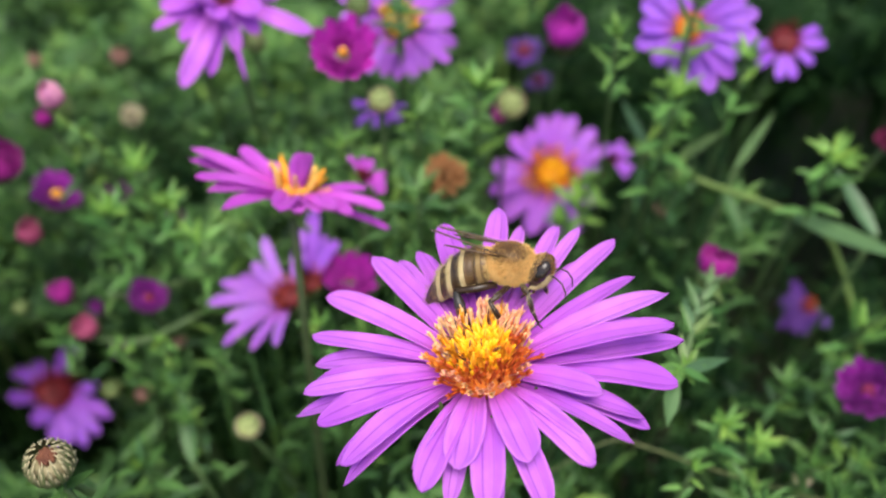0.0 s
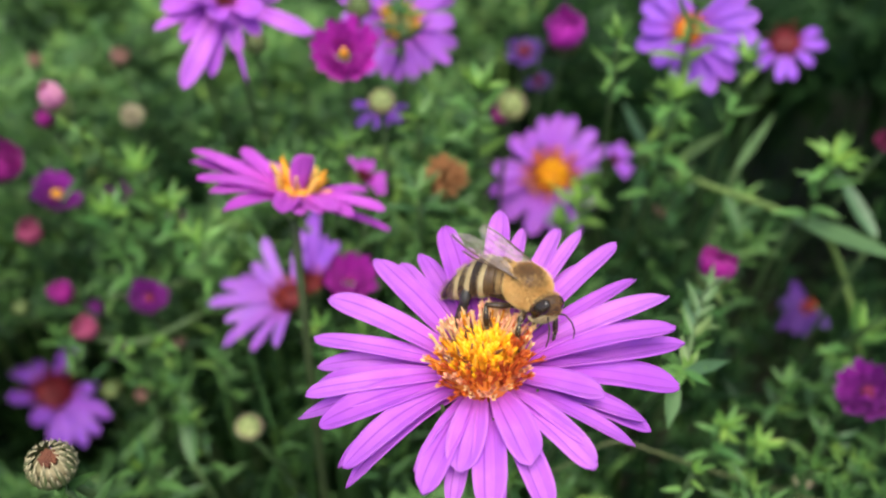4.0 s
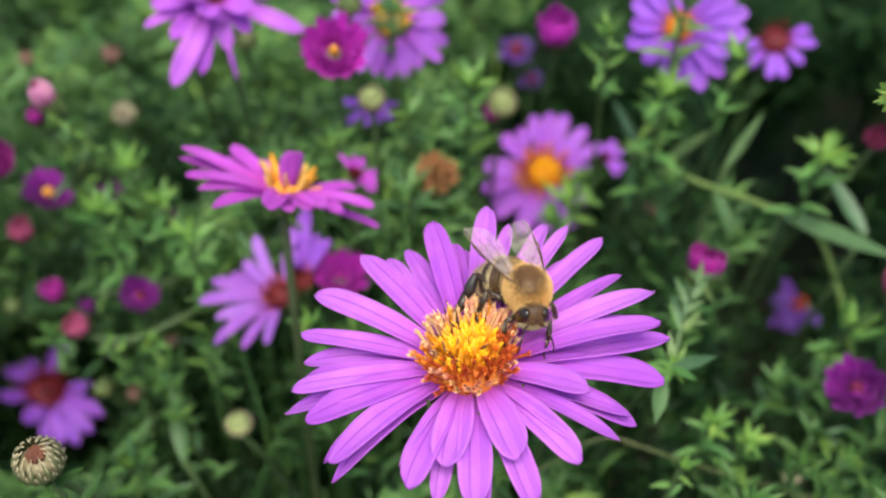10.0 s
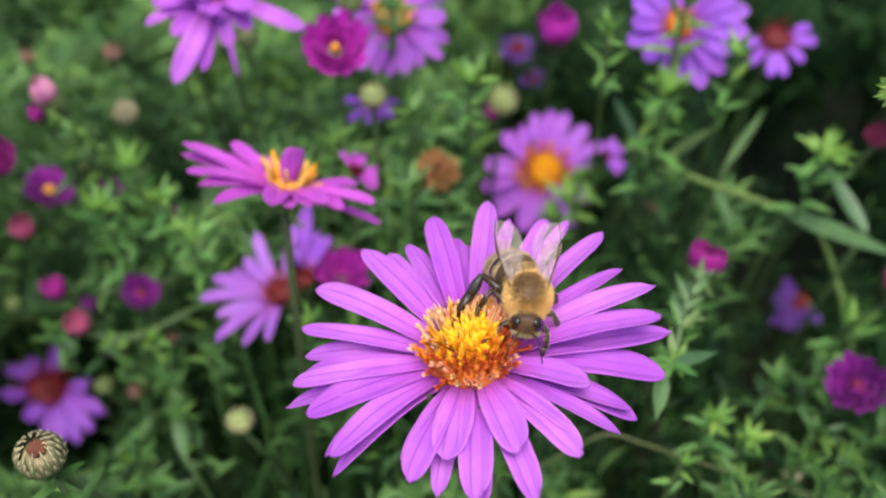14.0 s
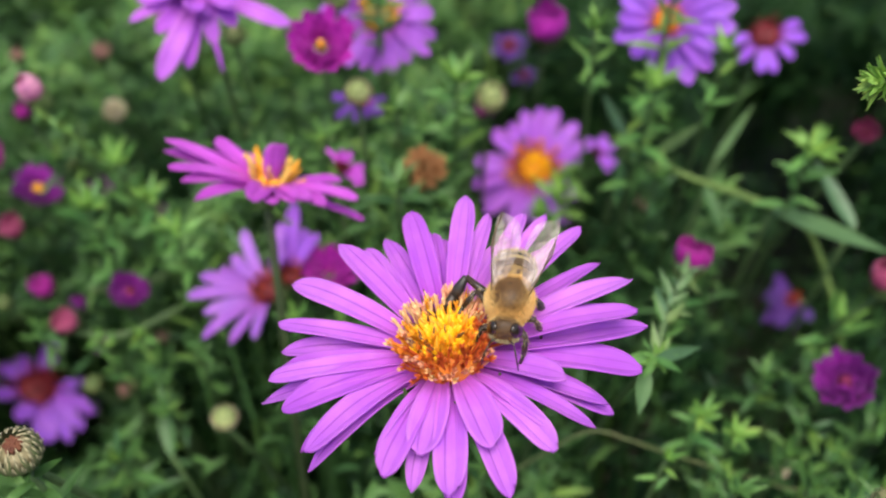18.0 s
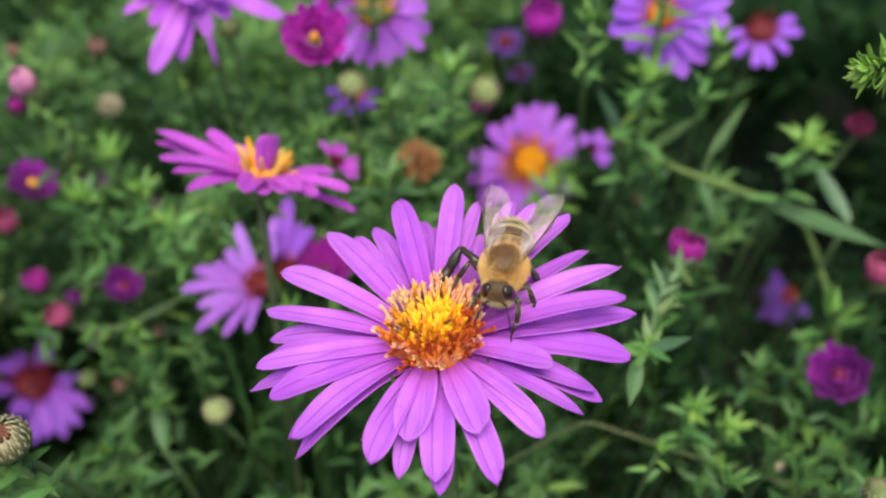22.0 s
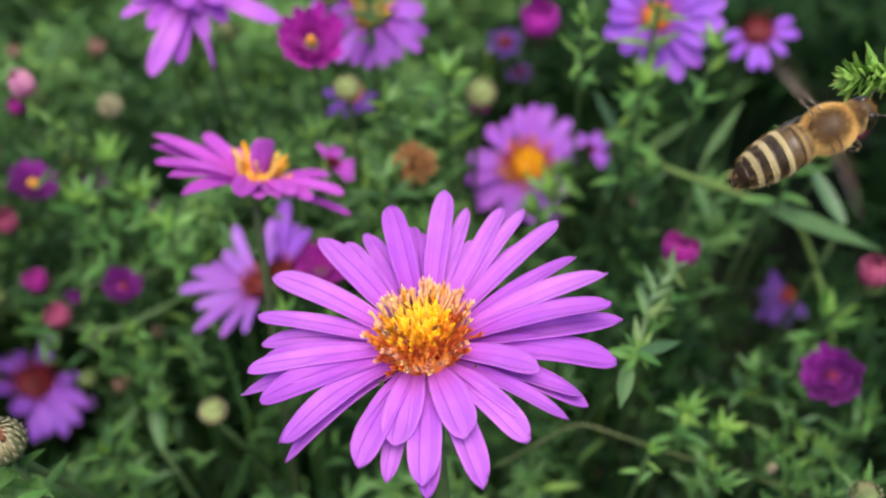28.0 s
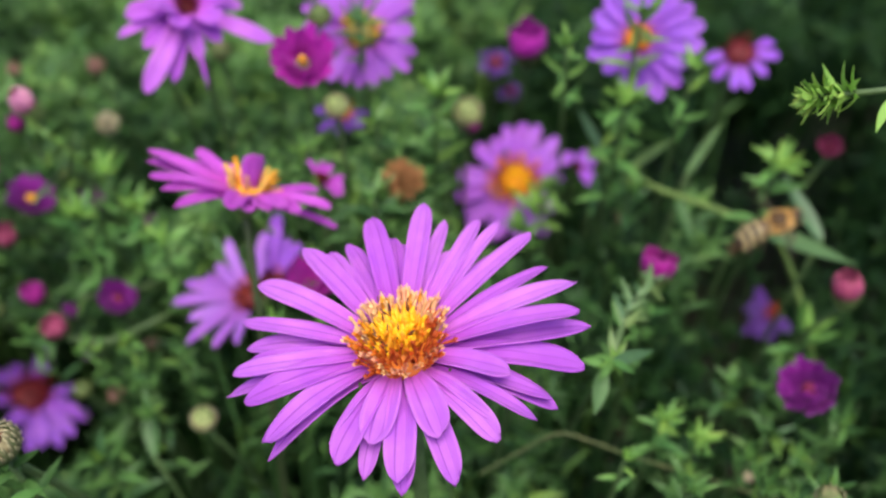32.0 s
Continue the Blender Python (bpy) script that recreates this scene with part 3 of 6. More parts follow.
def aster(place, normal, radius, petals, mat, middle, foot, raised=8, start=0, span=360, label="", width=0.2, seed=1, disc_share=0.27, ragged=0.06, tall=1.0):
    """A flower head on its stem: `raised` is the petals' angle over the head's plane, start and span the arc that they fill."""
    rnd = random.Random(seed)
    head = thing("aster_flower", facing(place, normal), label, "flower", "aster flowers")
    r = radius * disc_share
    length = radius - 0.75 * r
    meshes = [petal_mesh(length * k, radius * width * w, math.sin(radians(raised)) * length, length * b, radians(tw), mat, 8, 5, 0.36, 0.0002, 0.00014, seed + int(10 * k))
              for k, w, b, tw in ((1.0, 1.0, 0.04, 8), (0.93, 0.85, 0.09, -14), (1.04, 0.92, 0.0, 3), (0.86, 1.05, 0.06, 20))]
    for i in range(petals):
        a = radians(start + span * (i + rnd.uniform(-0.25, 0.25)) / petals)
        tilt = rnd.uniform(-5, 7)
        part("petal", rnd.choice(meshes), head, "", Matrix.Rotation(a, 4, "Z") @ Matrix.Translation((0.75 * r, 0, -0.0004 * (i % 2))) @ Matrix.Rotation(-radians(tilt), 4, "Y") @ Matrix.Rotation(radians(rnd.uniform(-14, 14)), 4, "X") @ Matrix.Diagonal((1 + rnd.uniform(-2, 1) * ragged, 1 + rnd.uniform(-1, 1) * ragged, 1, 1)))
    HEADS.append((Vector(place), radius))
    base, ins, outs = middle
    disc(head, r, r * 0.5, (base, lambda q, a, n: n.choice(ins), lambda q, a, n: n.choice(outs)), 46, seed, tall * max(0.55, r / 0.0047))
    part("calyx", calyx_mesh(r * 0.85, r * 1.25, 2), head, "", Matrix.Translation((0, 0, -0.0008)))
    stem_part(head, head.matrix_basis @ Vector((0, 0, -r * 1.1)), foot, 0.0007, "stem", Vector(normal) * -0.01)
    return head


STRAPS = ("amber", ("young", "straw strap"), ("straw strap", "straw strap", "young"))
RUST = ("crimson", ("rust", "crimson", "crimson"), ("rust", "crimson"))
HONEY = ("amber", ("young", "bud", "bud"), ("amber", "orange", "rust"))
LIME = ("calyx", ("young", "straw strap"), ("straw strap", "young", "bud"))
RED = ("crimson", ("crimson",), ("crimson",))
AMBER = ("orange", ("amber", "young"), ("amber", "orange"))


def cup(place, normal, radius, mat, foot, label, gape=0.35, seed=1, middle="amber", name="aster_bud"):
    """A bud or half-open head: rings of short petals that close inwards over the middle."""
    rnd = random.Random(seed)
    head = thing(name, facing(place, normal), label, "flower bud", "aster buds")
    HEADS.append((Vector(place), radius))
    fit = 1 / max(1.0, 0.55 + 1.2 * math.cos(radians(84 - 62 * gape + 14 * (1 - gape))))
    radius *= fit
    h = radius * 1.25
    for ring, n in ((0, 15), (1, 11), (2, 7)) if gape > 0.5 else ((0, 11), (1, 9), (2, 6)):
        size = 1 - 0.16 * ring
        mesh = petal_mesh(h * size * 1.25, radius * (0.62 + 0.5 * gape if gape < 0.5 else 0.58), h * 0.10, -0.24 * radius * (1.2 - gape), 0.1, mat, 7, 5, 0.5, 0.0001, 0.00014, seed + ring)
        for i in range(n):
            a = 2 * math.pi * (i + 0.37 * ring + rnd.uniform(-0.15, 0.15)) / n
            steep = 84 - 62 * gape + 10 * ring + rnd.uniform(-6, 6)
            part("petal", mesh, head, "", Matrix.Rotation(a, 4, "Z") @ Matrix.Translation((radius * (0.62 - 0.16 * ring), 0, -h * 0.55)) @ Matrix.Rotation(-radians(steep + 14 * (1 - gape)), 4, "Y") @ Matrix.Rotation(radians(rnd.uniform(-14, 14)), 4, "X") @ Matrix.Diagonal((rnd.uniform(0.86, 1.1), 1, 1, 1)))
    g = Geo()
    g.ball((0, 0, -h * 0.1), (radius * (0.40 if mat == "plum" else 0.22), radius * (0.40 if mat == "plum" else 0.22), h * (0.4 - 0.15 * gape)), None, 7, 12)
    part("disc", g.mesh("disc", middle), head)
    part("calyx", calyx_mesh(radius * 0.78, radius * 1.3, 3), head, "green scaly cup", Matrix.Translation((0, 0, -h * 0.42)))
    stem_part(head, head.matrix_basis @ Vector((0, 0, -h * 1.3)), foot, 0.0006, "stem", (0, 0, 0.02))
    return head


def bract_mesh(radius, low, high, width, mat, lift, flare=0.20):
    """A pointed scale that lies on a ball, from the polar angle `low` up to its tip at `high`."""
    g, rows = Geo(), []
    for k, w in ((0, 0.7), (0.3, 1.0), (0.6, 0.8), (0.85, 0.4), (1, 0.06)):
        a = radians(low + (high - low) * k)
        r = radius * (0.90 + lift + flare * k ** 3)
        c = Vector((r * math.sin(a), 0, r * math.cos(a) - radius * 0.1))
        out = Vector((math.sin(a), 0, math.cos(a)))
        h = Vector((0, radius * width * w, 0))
        rows.append([(c - h - out * radius * 0.03, (k, 0)), (c + out * radius * 0.03, (k, 0.5)), (c + h - out * radius * 0.03, (k, 1))])
    g.grid(rows)
    return g.mesh("bract", mat)


def knob(place, normal, radius, foot, label, mat="calyx", fringe="bract", middle="straw", name="aster_seed_head", long=False):
    """A closed green head: a scaly ball, its scales tipped and parted round a small open mouth."""
    head = thing(name, facing(place, normal), label, "flower bud", "aster buds")
    HEADS.append((Vector(place), radius))
    g = Geo()
    g.ball((0, 0, -radius * (0.22 if long else 0.1)), (radius * (0.72 if long else 0.82), radius * (0.72 if long else 0.82), radius * (0.60 if long else 0.9)), None, 9, 14)
    part("body", g.mesh("body", mat), head)
    for ring, (low, high, n) in enumerate(((160, 104, 14), (146, 82, 17), (128, 62, 18), (108, 44, 18), (88, 30, 15), (70, 18, 10)) if long else ((150, 98, 13), (128, 78, 15), (108, 60, 15), (90, 46, 13))):
        mesh = bract_mesh(radius, low, high, 0.16 - 0.015 * ring - (0.02 if long else 0), fringe if ring > 0 else "calyx", (0.018 if long else 0.03) * ring, 0.10 if long else 0.20)
        for i in range(n):
            uneven = math.sin(12.9 * i + 7.3 * ring)
            part("bract", mesh, head, "", Matrix.Rotation(2 * math.pi * (i + 0.5 * (ring % 2) + 0.12 * uneven) / n, 4, "Z") @ Matrix.Rotation(radians(4 * uneven), 4, "Y") @ Matrix.Scale(1 + 0.04 * uneven, 4))
    g = Geo()
    for i in range(30):
        q, a = math.sqrt((i + 0.5) / 30) * (0.3 if long else 0.5), i * 2.4
        g.tube([(q * radius * math.cos(a), q * radius * math.sin(a), (0.2 if long else 0.6) * radius), (1.2 * q * radius * math.cos(a), 1.2 * q * radius * math.sin(a), radius * ((0.66 if long else 0.92) - 0.2 * q))], radius * (0.07 if long else 0.05), 5)
    part("tuft", g.mesh("tuft", middle), head)
    stem_part(head, head.matrix_basis @ Vector((0, 0, -radius * 1.2)), foot, 0.0006, "stem", (0, 0, 0.02))
    return head


def tuft_head(place, normal, radius, foot, mat, label, seed=1, count=60):
    """A withered or fluffy head: a loose ball of curled strips."""
    rnd = random.Random(seed)
    HEADS.append((Vector(place), radius))
    head = thing("withered_head", facing(place, normal), label, "dry flower")
    meshes = [petal_mesh(radius * k * 0.72, radius * 0.30, radius * 0.3 * b, radius * 0.2 * b, 0.8 * b, mat, 5, 3, 0.6, 0.0003, 0.00012, i) for i, (k, b) in enumerate(((0.8, 1), (0.95, -1), (0.7, 0.4)))]
    for i in range(count):
        z = rnd.uniform(-0.5, 1)
        a = i * 2.4
        n = Vector((math.cos(a) * math.sqrt(1 - z * z), math.sin(a) * math.sqrt(1 - z * z), z))
        way = n.to_track_quat("X", "Z").to_matrix().to_4x4()
        part("strip", rnd.choice(meshes), head, "", Matrix.Translation(n * radius * 0.42) @ way @ Matrix.Rotation(rnd.uniform(0, 6.3), 4, "X"))
    part("calyx", calyx_mesh(radius * 0.6, radius, 0), head, "", Matrix.Translation((0, 0, -radius * 0.3)))
    stem_part(head, head.matrix_basis @ Vector((0, 0, -radius * 1.1)), foot, 0.0006, "stem", (0, 0, 0.02))
    return head


LEAVES = {m: [leaf_mesh(0.0060, w, c, m) for c in (-0.25, 0.1, 0.35)] for m, w in (("leaf", 0.0013), ("fresh", 0.0014), ("tender leaf", 0.0014), ("pale leaf", 0.0015), ("young leaf", 0.0016))}


def shoot(tip, foot, label, sag=(0, 0, 0), leaves=16, size=1.0, mat="leaf", top=0.045, seed=1, crown=7, radius=0.0006, name="aster_shoot", splay=1.0):
    """A leafy side shoot: a stem from its foot to its tip, with lance leaves along its upper end and a rosette at the tip."""
    rnd = random.Random(seed)
    ob = thing(name, Matrix.Translation(foot), label, "plant shoot", "leafy shoots")
    line = bend(foot, tip, sag, 24)
    inv = ob.matrix_basis.inverted()
    g = Geo()
    g.tube([inv @ p for p in line], [radius * (1.6 - i / 24) for i in range(25)], 7)
    part("stem", g.mesh("stem", "stem"), ob)
    total = (line[-1] - line[0]).length
    first = max(0.0, 1 - top / total)
    for i in range(leaves + crown):
        s = first + (1 - first) * (i / leaves) ** 0.75 if i < leaves else 1.0
        k = min(23, int(s * 24))
        p = line[k].lerp(line[k + 1], s * 24 - k)
        way = (line[k + 1] - line[k]).normalized()
        side = way.orthogonal().normalized()
        side = Matrix.Rotation(i * 2.4 + rnd.uniform(-0.3, 0.3), 3, way) @ side
        lift = rnd.uniform(0.25, 0.8) if i < leaves else rnd.uniform(0.5, 1.6) * splay
        x = (side + way * lift).normalized()
        z = (way - x * way.dot(x)).normalized()
        m = Matrix((x, z.cross(x), z)).transposed().to_4x4()
        grow = size * rnd.uniform(0.75, 1.3) * (1.0 if i < leaves else 0.8)
        part("leaf", rnd.choice(LEAVES["tender leaf" if i >= leaves and mat == "fresh" else mat]), ob, "", Matrix.Translation(inv @ p) @ m @ Matrix.Scale(grow, 4))
    return ob


def long_leaf(root, tip, width, label, mat="leaf", normal=(0, -0.5, 1), owner=None):
    """One large strap leaf held out on its own."""
    root, tip = Vector(root), Vector(tip)
    x = (tip - root).normalized()
    z = (Vector(normal) - x * x.dot(Vector(normal))).normalized()
    m = Matrix.Translation(root) @ Matrix((x, z.cross(x), z)).transposed().to_4x4()
    if owner:
        return part("leaf", leaf_mesh((tip - root).length, width, 0.1, mat, 0.22, 12), owner, "", owner.matrix_basis.inverted() @ m)
    ob = thing("strap_leaf", m, label, "leaf", "strap leaves")
    part("blade", leaf_mesh((tip - root).length, width, 0.06, mat, 0.22, 12), ob)
    stem_part(ob, root, (root.x, root.y + 0.10, 0.0), 0.0006)
    return ob


def twig(points, radius, label, mat="twig"):
    """A bare bowed stem that crosses the picture between its two ends."""
    ob = thing("bare_stem", Matrix.Translation(points[0]), label, "stem", "bare stems")
    inv = ob.matrix_basis.inverted()
    g = Geo()
    p = [Vector(points[0])] + [Vector(q) for q in points] + [Vector(points[-1])]
    line = []
    for a, b, c, d in zip(p, p[1:], p[2:], p[3:]):
        for k in range(6):
            s = k / 6
            line.append(0.5 * (2 * b + (c - a) * s + (2 * a - 5 * b + 4 * c - d) * s * s + (3 * b - a - 3 * c + d) * s ** 3))
    g.tube([inv @ q for q in line + [p[-1]]], radius, 8)
    part("stem", g.mesh("stem", mat), ob)
    return ob


# ---- the large flower's petals ----
HEAD, HEAD_NORMAL = (0.0, 0.0, 0.3985), (-0.099, -0.099, 0.990)
def stem_leaves(owner, points, count, size, mat, seed):
    """Small leaves set round a bowed stem, from its lower to its upper end."""
    rnd = random.Random(seed)
    points = [Vector(p) for p in points]
    inv = owner.matrix_basis.inverted()
    for i in range(count):
        s = (i + 0.5) / count * (len(points) - 1)
        k = int(s)
        p, way = points[k].lerp(points[k + 1], s - k), (points[k + 1] - points[k]).normalized()
        side = Matrix.Rotation(i * 2.4 + rnd.uniform(-0.4, 0.4), 3, way) @ way.orthogonal().normalized()
        x = (side + way * rnd.uniform(0.3, 0.9)).normalized()
        z = (way - x * way.dot(x)).normalized()
        m = Matrix((x, z.cross(x), z)).transposed().to_4x4()
        part("leaf", rnd.choice(LEAVES[mat]), owner, "", inv @ Matrix.Translation(p) @ m @ Matrix.Scale(size * rnd.uniform(0.7, 1.25), 4))


BACK_PETALS = [  # degrees round the middle, then mm: length, rise, width, layer; twist in degrees
    (129.8, 13.2, 2.4, 2.4, 0.0, 5),
    (121.8, 12.3, 1.0, 2.1, -0.6, 0),
    (112.9, 12.5, 0.9, 1.9, -0.2, 0),
    (102.3, 13.3, 2.9, 2.4, 0.0, 4),
    (95.5, 11.4, 1.2, 2.0, -0.7, 0),
    (90.4, 10.7, 0.9, 1.8, -0.8, 0),
    (81.5, 14.3, 3.2, 2.2, 0.0, 0),
    (74.3, 13.5, 1.8, 1.6, -0.7, 0),
    (67.8, 10.2, 0.9, 1.7, -0.8, 0),
    (62.1, 14.1, 2.2, 1.8, 0.0, -4),
    (54.4, 14.7, 2.4, 1.5, -0.1, -5),
    (47.6, 12.3, 0.8, 1.7, -0.8, 0),
    (41.4, 15.0, 2.6, 2.0, 0.0, -5),
    (28.4, 13.8, 1.8, 1.6, -0.1, -8),
    (16.5, 15.1, 2.3, 2.2, 0.0, -8),
    (14.3, 13.4, -0.0, 1.8, -0.9, 0),
]
SIDE_PETALS = [  # degrees round the middle, then mm: length, rise, width, layer; twist in degrees
    (151.3, 14.0, 1.8, 2.6, 0.0, 6),
    (3.2, 14.4, 2.6, 2.2, 0.1, -8),
    (4.5, 15.5, -0.2, 2.3, -0.5, 0),
    (-5.6, 14.7, -2.4, 2.8, -0.6, 5),
    (-21.3, 8.4, 0.3, 2.6, 0.2, -15),
    (-18.2, 12.5, -4.5, 2.1, -1.3, 10),
    (-17.2, 11.9, -3.2, 1.8, -1.1, -20),
    (-35.0, 12.2, -0.9, 1.9, -0.6, -36),
    (-147.8, 12.3, -2.6, 2.3, -0.2, -6),
    (-153.9, 12.6, -4.2, 1.6, -1.0, -20),
    (-163.1, 12.9, -1.3, 2.7, 0.0, -8),
    (-172.9, 14.8, -3.0, 2.1, -0.8, 14),
    (-174.7, 13.7, -0.5, 1.8, -0.1, -12),
    (178.1, 12.7, -1.2, 1.7, -0.6, 5),
    (171.1, 13.4, -1.8, 2.1, -1.1, 0),
    (165.0, 13.9, 0.1, 2.0, 0.0, 8),
]
FRONT_PETALS = [  # degrees round the middle, then mm: length, rise, width, layer; twist in degrees
    (-44.2, 10.0, -0.6, 1.0, -0.1, 50),
    (-49.6, 11.0, -0.9, 2.4, -0.4, 12),
    (-69.8, 11.6, -2.8, 2.4, -1.0, 0),
    (-69.9, 8.0, -0.3, 3.0, 0.1, 3),
    (-91.0, 10.8, -1.9, 2.8, -0.3, 2),
    (-88.8, 11.1, -3.4, 2.3, -1.1, 0),
    (-103.8, 7.8, -0.8, 3.1, 0.1, 0),
    (-115.4, 10.4, -1.1, 2.6, -0.3, -5),
    (-123.5, 9.0, -0.8, 0.9, -0.4, 50),
    (-105.6, 9.8, -3.4, 1.8, -1.1, 0),
    (-144.8, 12.9, -4.4, 1.8, -1.0, 12),
]
HALF_HIDDEN_PETALS = [  # degrees round the middle, then mm: length, rise, width, layer; twist in degrees
    (89.0, 12.8, 2.5, 3.4, 0.0, 0),
    (63.5, 8.6, -0.4, 3.0, -0.3, 0),
    (103.3, 9.9, 0.5, 2.2, -0.3, 0),
    (104.4, 5.6, -0.5, 2.4, 0.0, 0),
    (79.3, 9.1, -0.4, 2.8, -0.5, 0),
    (123.3, 5.0, -1.2, 2.2, -0.4, 0),
]
SIDEWAYS_PETALS = [  # degrees round the middle, then mm: length, rise, width, layer; twist in degrees
    (179, 13.5, 3.7, 2.0, 0.0, 0),
    (177, 13.9, 1.9, 1.8, 0.0, 0),
    (-138, 14.0, -0.6, 2.0, -0.1, 0),
    (-133, 12.4, -2.0, 2.0, -0.4, 0),
    (-120, 11.5, -4.0, 1.9, -0.6, 0),
    (146, 8.6, 5.1, 2.2, 0.2, 0),
    (151, 10.6, 3.1, 1.6, 0.0, 0),
    (-60, 3.5, 5.6, 2.8, 0.3, 0),
    (-92, 7.6, -2.5, 2.8, 0.0, 0),
    (-61, 7.8, -1.8, 2.4, 0.0, 0),
    (-36, 9.9, -1.1, 2.0, -0.2, 0),
    (-19, 12.5, 0.7, 2.0, 0.0, 0),
    (46, 10.0, 3.0, 1.8, -0.2, 0),
    (-9, 12.7, -2.3, 1.3, -0.8, 0),
    (-76, 6.6, -2.4, 2.4, -0.3, 0),
    (-49, 8.9, -1.0, 2.4, -0.2, 0),
    (122, 7.0, 3.8, 1.8, 0.0, 0),
]
SWEPT_PETALS = [  # degrees round the middle, then mm: length, rise, width, layer; twist in degrees
    (115, 11.9, 1.0, 2.6, 0.0, 0),
    (136, 9.9, -0.4, 2.8, 0.0, 0),
    (163, 12.6, 1.2, 2.8, 0.0, 0),
    (179, 13.9, 1.5, 2.8, 0.0, 0),
    (-147, 13.0, 0.6, 2.6, -0.4, 0),
    (-120, 9.8, 1.3, 2.4, 0.0, 0),
    (-96, 8.2, 1.8, 2.2, -0.3, 0),
    (82, 11.4, 0.2, 2.4, -0.3, 0),
    (72, 7.0, 0.1, 2.2, 0.0, 0),
    (-153, 9.5, 0.2, 2.8, -0.4, 0),
    (-166, 11.2, 0.4, 2.6, -0.2, 0),
    (150, 10.8, -1.0, 2.4, -0.6, 0),
]
DROOPING_PETALS = [  # degrees round the middle, then mm: length, rise, width, layer; twist in degrees
    (20, 7.0, 4.0, 3.4, 0.5, 10), (80, 6.5, 5.0, 3.0, 0.5, -12), (140, 7.0, 4.5, 3.3, 0.5, 8), (200, 5.5, 4.0, 3.0, 0.5, 15), (262, 5.5, 4.5, 3.2, 0.5, -10), (322, 6.5, 5.0, 3.2, 0.5, 12),
    (-110, 15.1, -3.2, 3.2, -0.2, 0),
    (-95, 11.8, -2.9, 2.4, -0.4, 0),
    (-73, 8.1, -1.6, 2.4, 0.0, 0),
    (-46, 7.5, 0.4, 2.6, 0.0, 0),
    (-16, 14.4, -1.0, 2.8, -0.2, 0),
    (-164, 9.3, 0.2, 3.4, 0.0, 0),
    (-149, 11.4, -0.8, 1.8, -0.4, 0),
    (-129, 9.3, -0.7, 2.6, -0.6, 0),
    (-137, 4.2, 5.2, 2.6, 0.1, 0),
    (18, 8.5, -1.8, 2.6, 0.0, 0),
    (-71, 12.4, -4.2, 0.9, -0.6, 60),
    (-80, 4.5, 0.9, 2.4, 0.2, 0),
]
DUSKY_PETALS = [  # degrees round the middle, then mm: length, rise, width, layer; twist in degrees
    (89, 12.4, -1.7, 4.4, 0.0, 0),
    (126, 9.8, -3.7, 3.4, -0.2, 0),
    (154, 10.5, -3.1, 4.0, 0.0, 0),
    (-141, 8.6, 5.8, 4.0, 0.0, 0),
    (-96, 9.0, 3.7, 4.2, 0.0, 0),
    (-75, 14.2, -0.3, 3.0, -0.6, 0),
    (-64, 13.9, 1.1, 4.6, 0.0, 0),
    (-51, 15.3, 0.4, 3.0, -0.4, 0),
    (-38, 14.7, 1.2, 3.2, 0.0, 0),
    (-18, 14.4, 1.8, 4.0, -0.2, 0),
    (6, 7.8, 4.0, 3.4, -0.3, 0),
]
VIOLET_PETALS = [  # degrees round the middle, then mm: length, rise, width, layer; twist in degrees
    (136, 10.4, -0.5, 3.6, 0.0, 0),
    (115, 9.5, -0.8, 2.6, -0.5, 0),
    (99, 11.4, -0.6, 2.7, 0.0, 0),
    (83, 11.8, -0.3, 3.2, 0.0, 0),
    (68, 12.0, -0.0, 3.0, -0.3, 0),
    (46, 11.4, 0.2, 3.2, 0.0, 0),
    (24, 12.1, 0.5, 3.0, 0.0, 0),
    (0, 8.0, 2.7, 3.0, -0.5, 0),
    (-39, 9.6, 3.4, 3.0, 0.0, 0),
    (-63, 12.2, 2.2, 3.2, -0.2, 0),
    (-87, 11.2, 2.4, 4.0, 0.0, 0),
    (-111, 12.3, 2.2, 4.2, 0.0, 0),
    (-137, 12.7, 1.6, 3.2, -0.2, 0),
    (-151, 11.8, -1.0, 3.0, -0.6, 0),
    (-164, 11.8, 1.5, 3.6, 0.0, 0),
    (172, 10.9, 0.8, 4.0, 0.0, 0),
    (-64, 5.7, 3.3, 3.0, 0.1, 0),
]
TALL_PETALS = [  # degrees round the middle, then mm: length, rise, width, layer; twist in degrees
    (179, 6.3, 3.6, 2.8, 0.0, 0),
    (-160, 7.7, 2.3, 2.8, 0.0, 0),
    (-130, 7.0, 3.3, 2.8, -0.2, 0),
    (-101, 8.5, 2.4, 3.2, 0.0, 0),
    (-86, 9.3, 1.6, 2.2, -0.5, 0),
    (-69, 10.4, 1.3, 3.0, -0.2, 0),
    (-51, 10.0, 1.3, 3.0, 0.0, 0),
    (-33, 8.8, 1.7, 2.8, -0.2, 0),
    (-11, 10.1, 1.3, 3.0, 0.0, 0),
    (8, 9.9, 1.2, 3.0, 0.0, 0),
    (150, 7.5, -0.6, 3.0, 0.0, 0),
    (27, 9.1, 1.0, 3.0, 0.0, 0),
    (127, 8.2, -0.4, 3.0, 0.0, 0),
    (108, 8.5, -0.4, 3.0, -0.2, 0),
    (87, 8.7, -0.2, 3.0, 0.0, 0),
    (66, 9.1, 0.3, 3.0, -0.2, 0),
    (48, 9.0, 0.6, 3.0, 0.0, 0),
]


# ---- flowers, buds and shoots ----
big_aster()
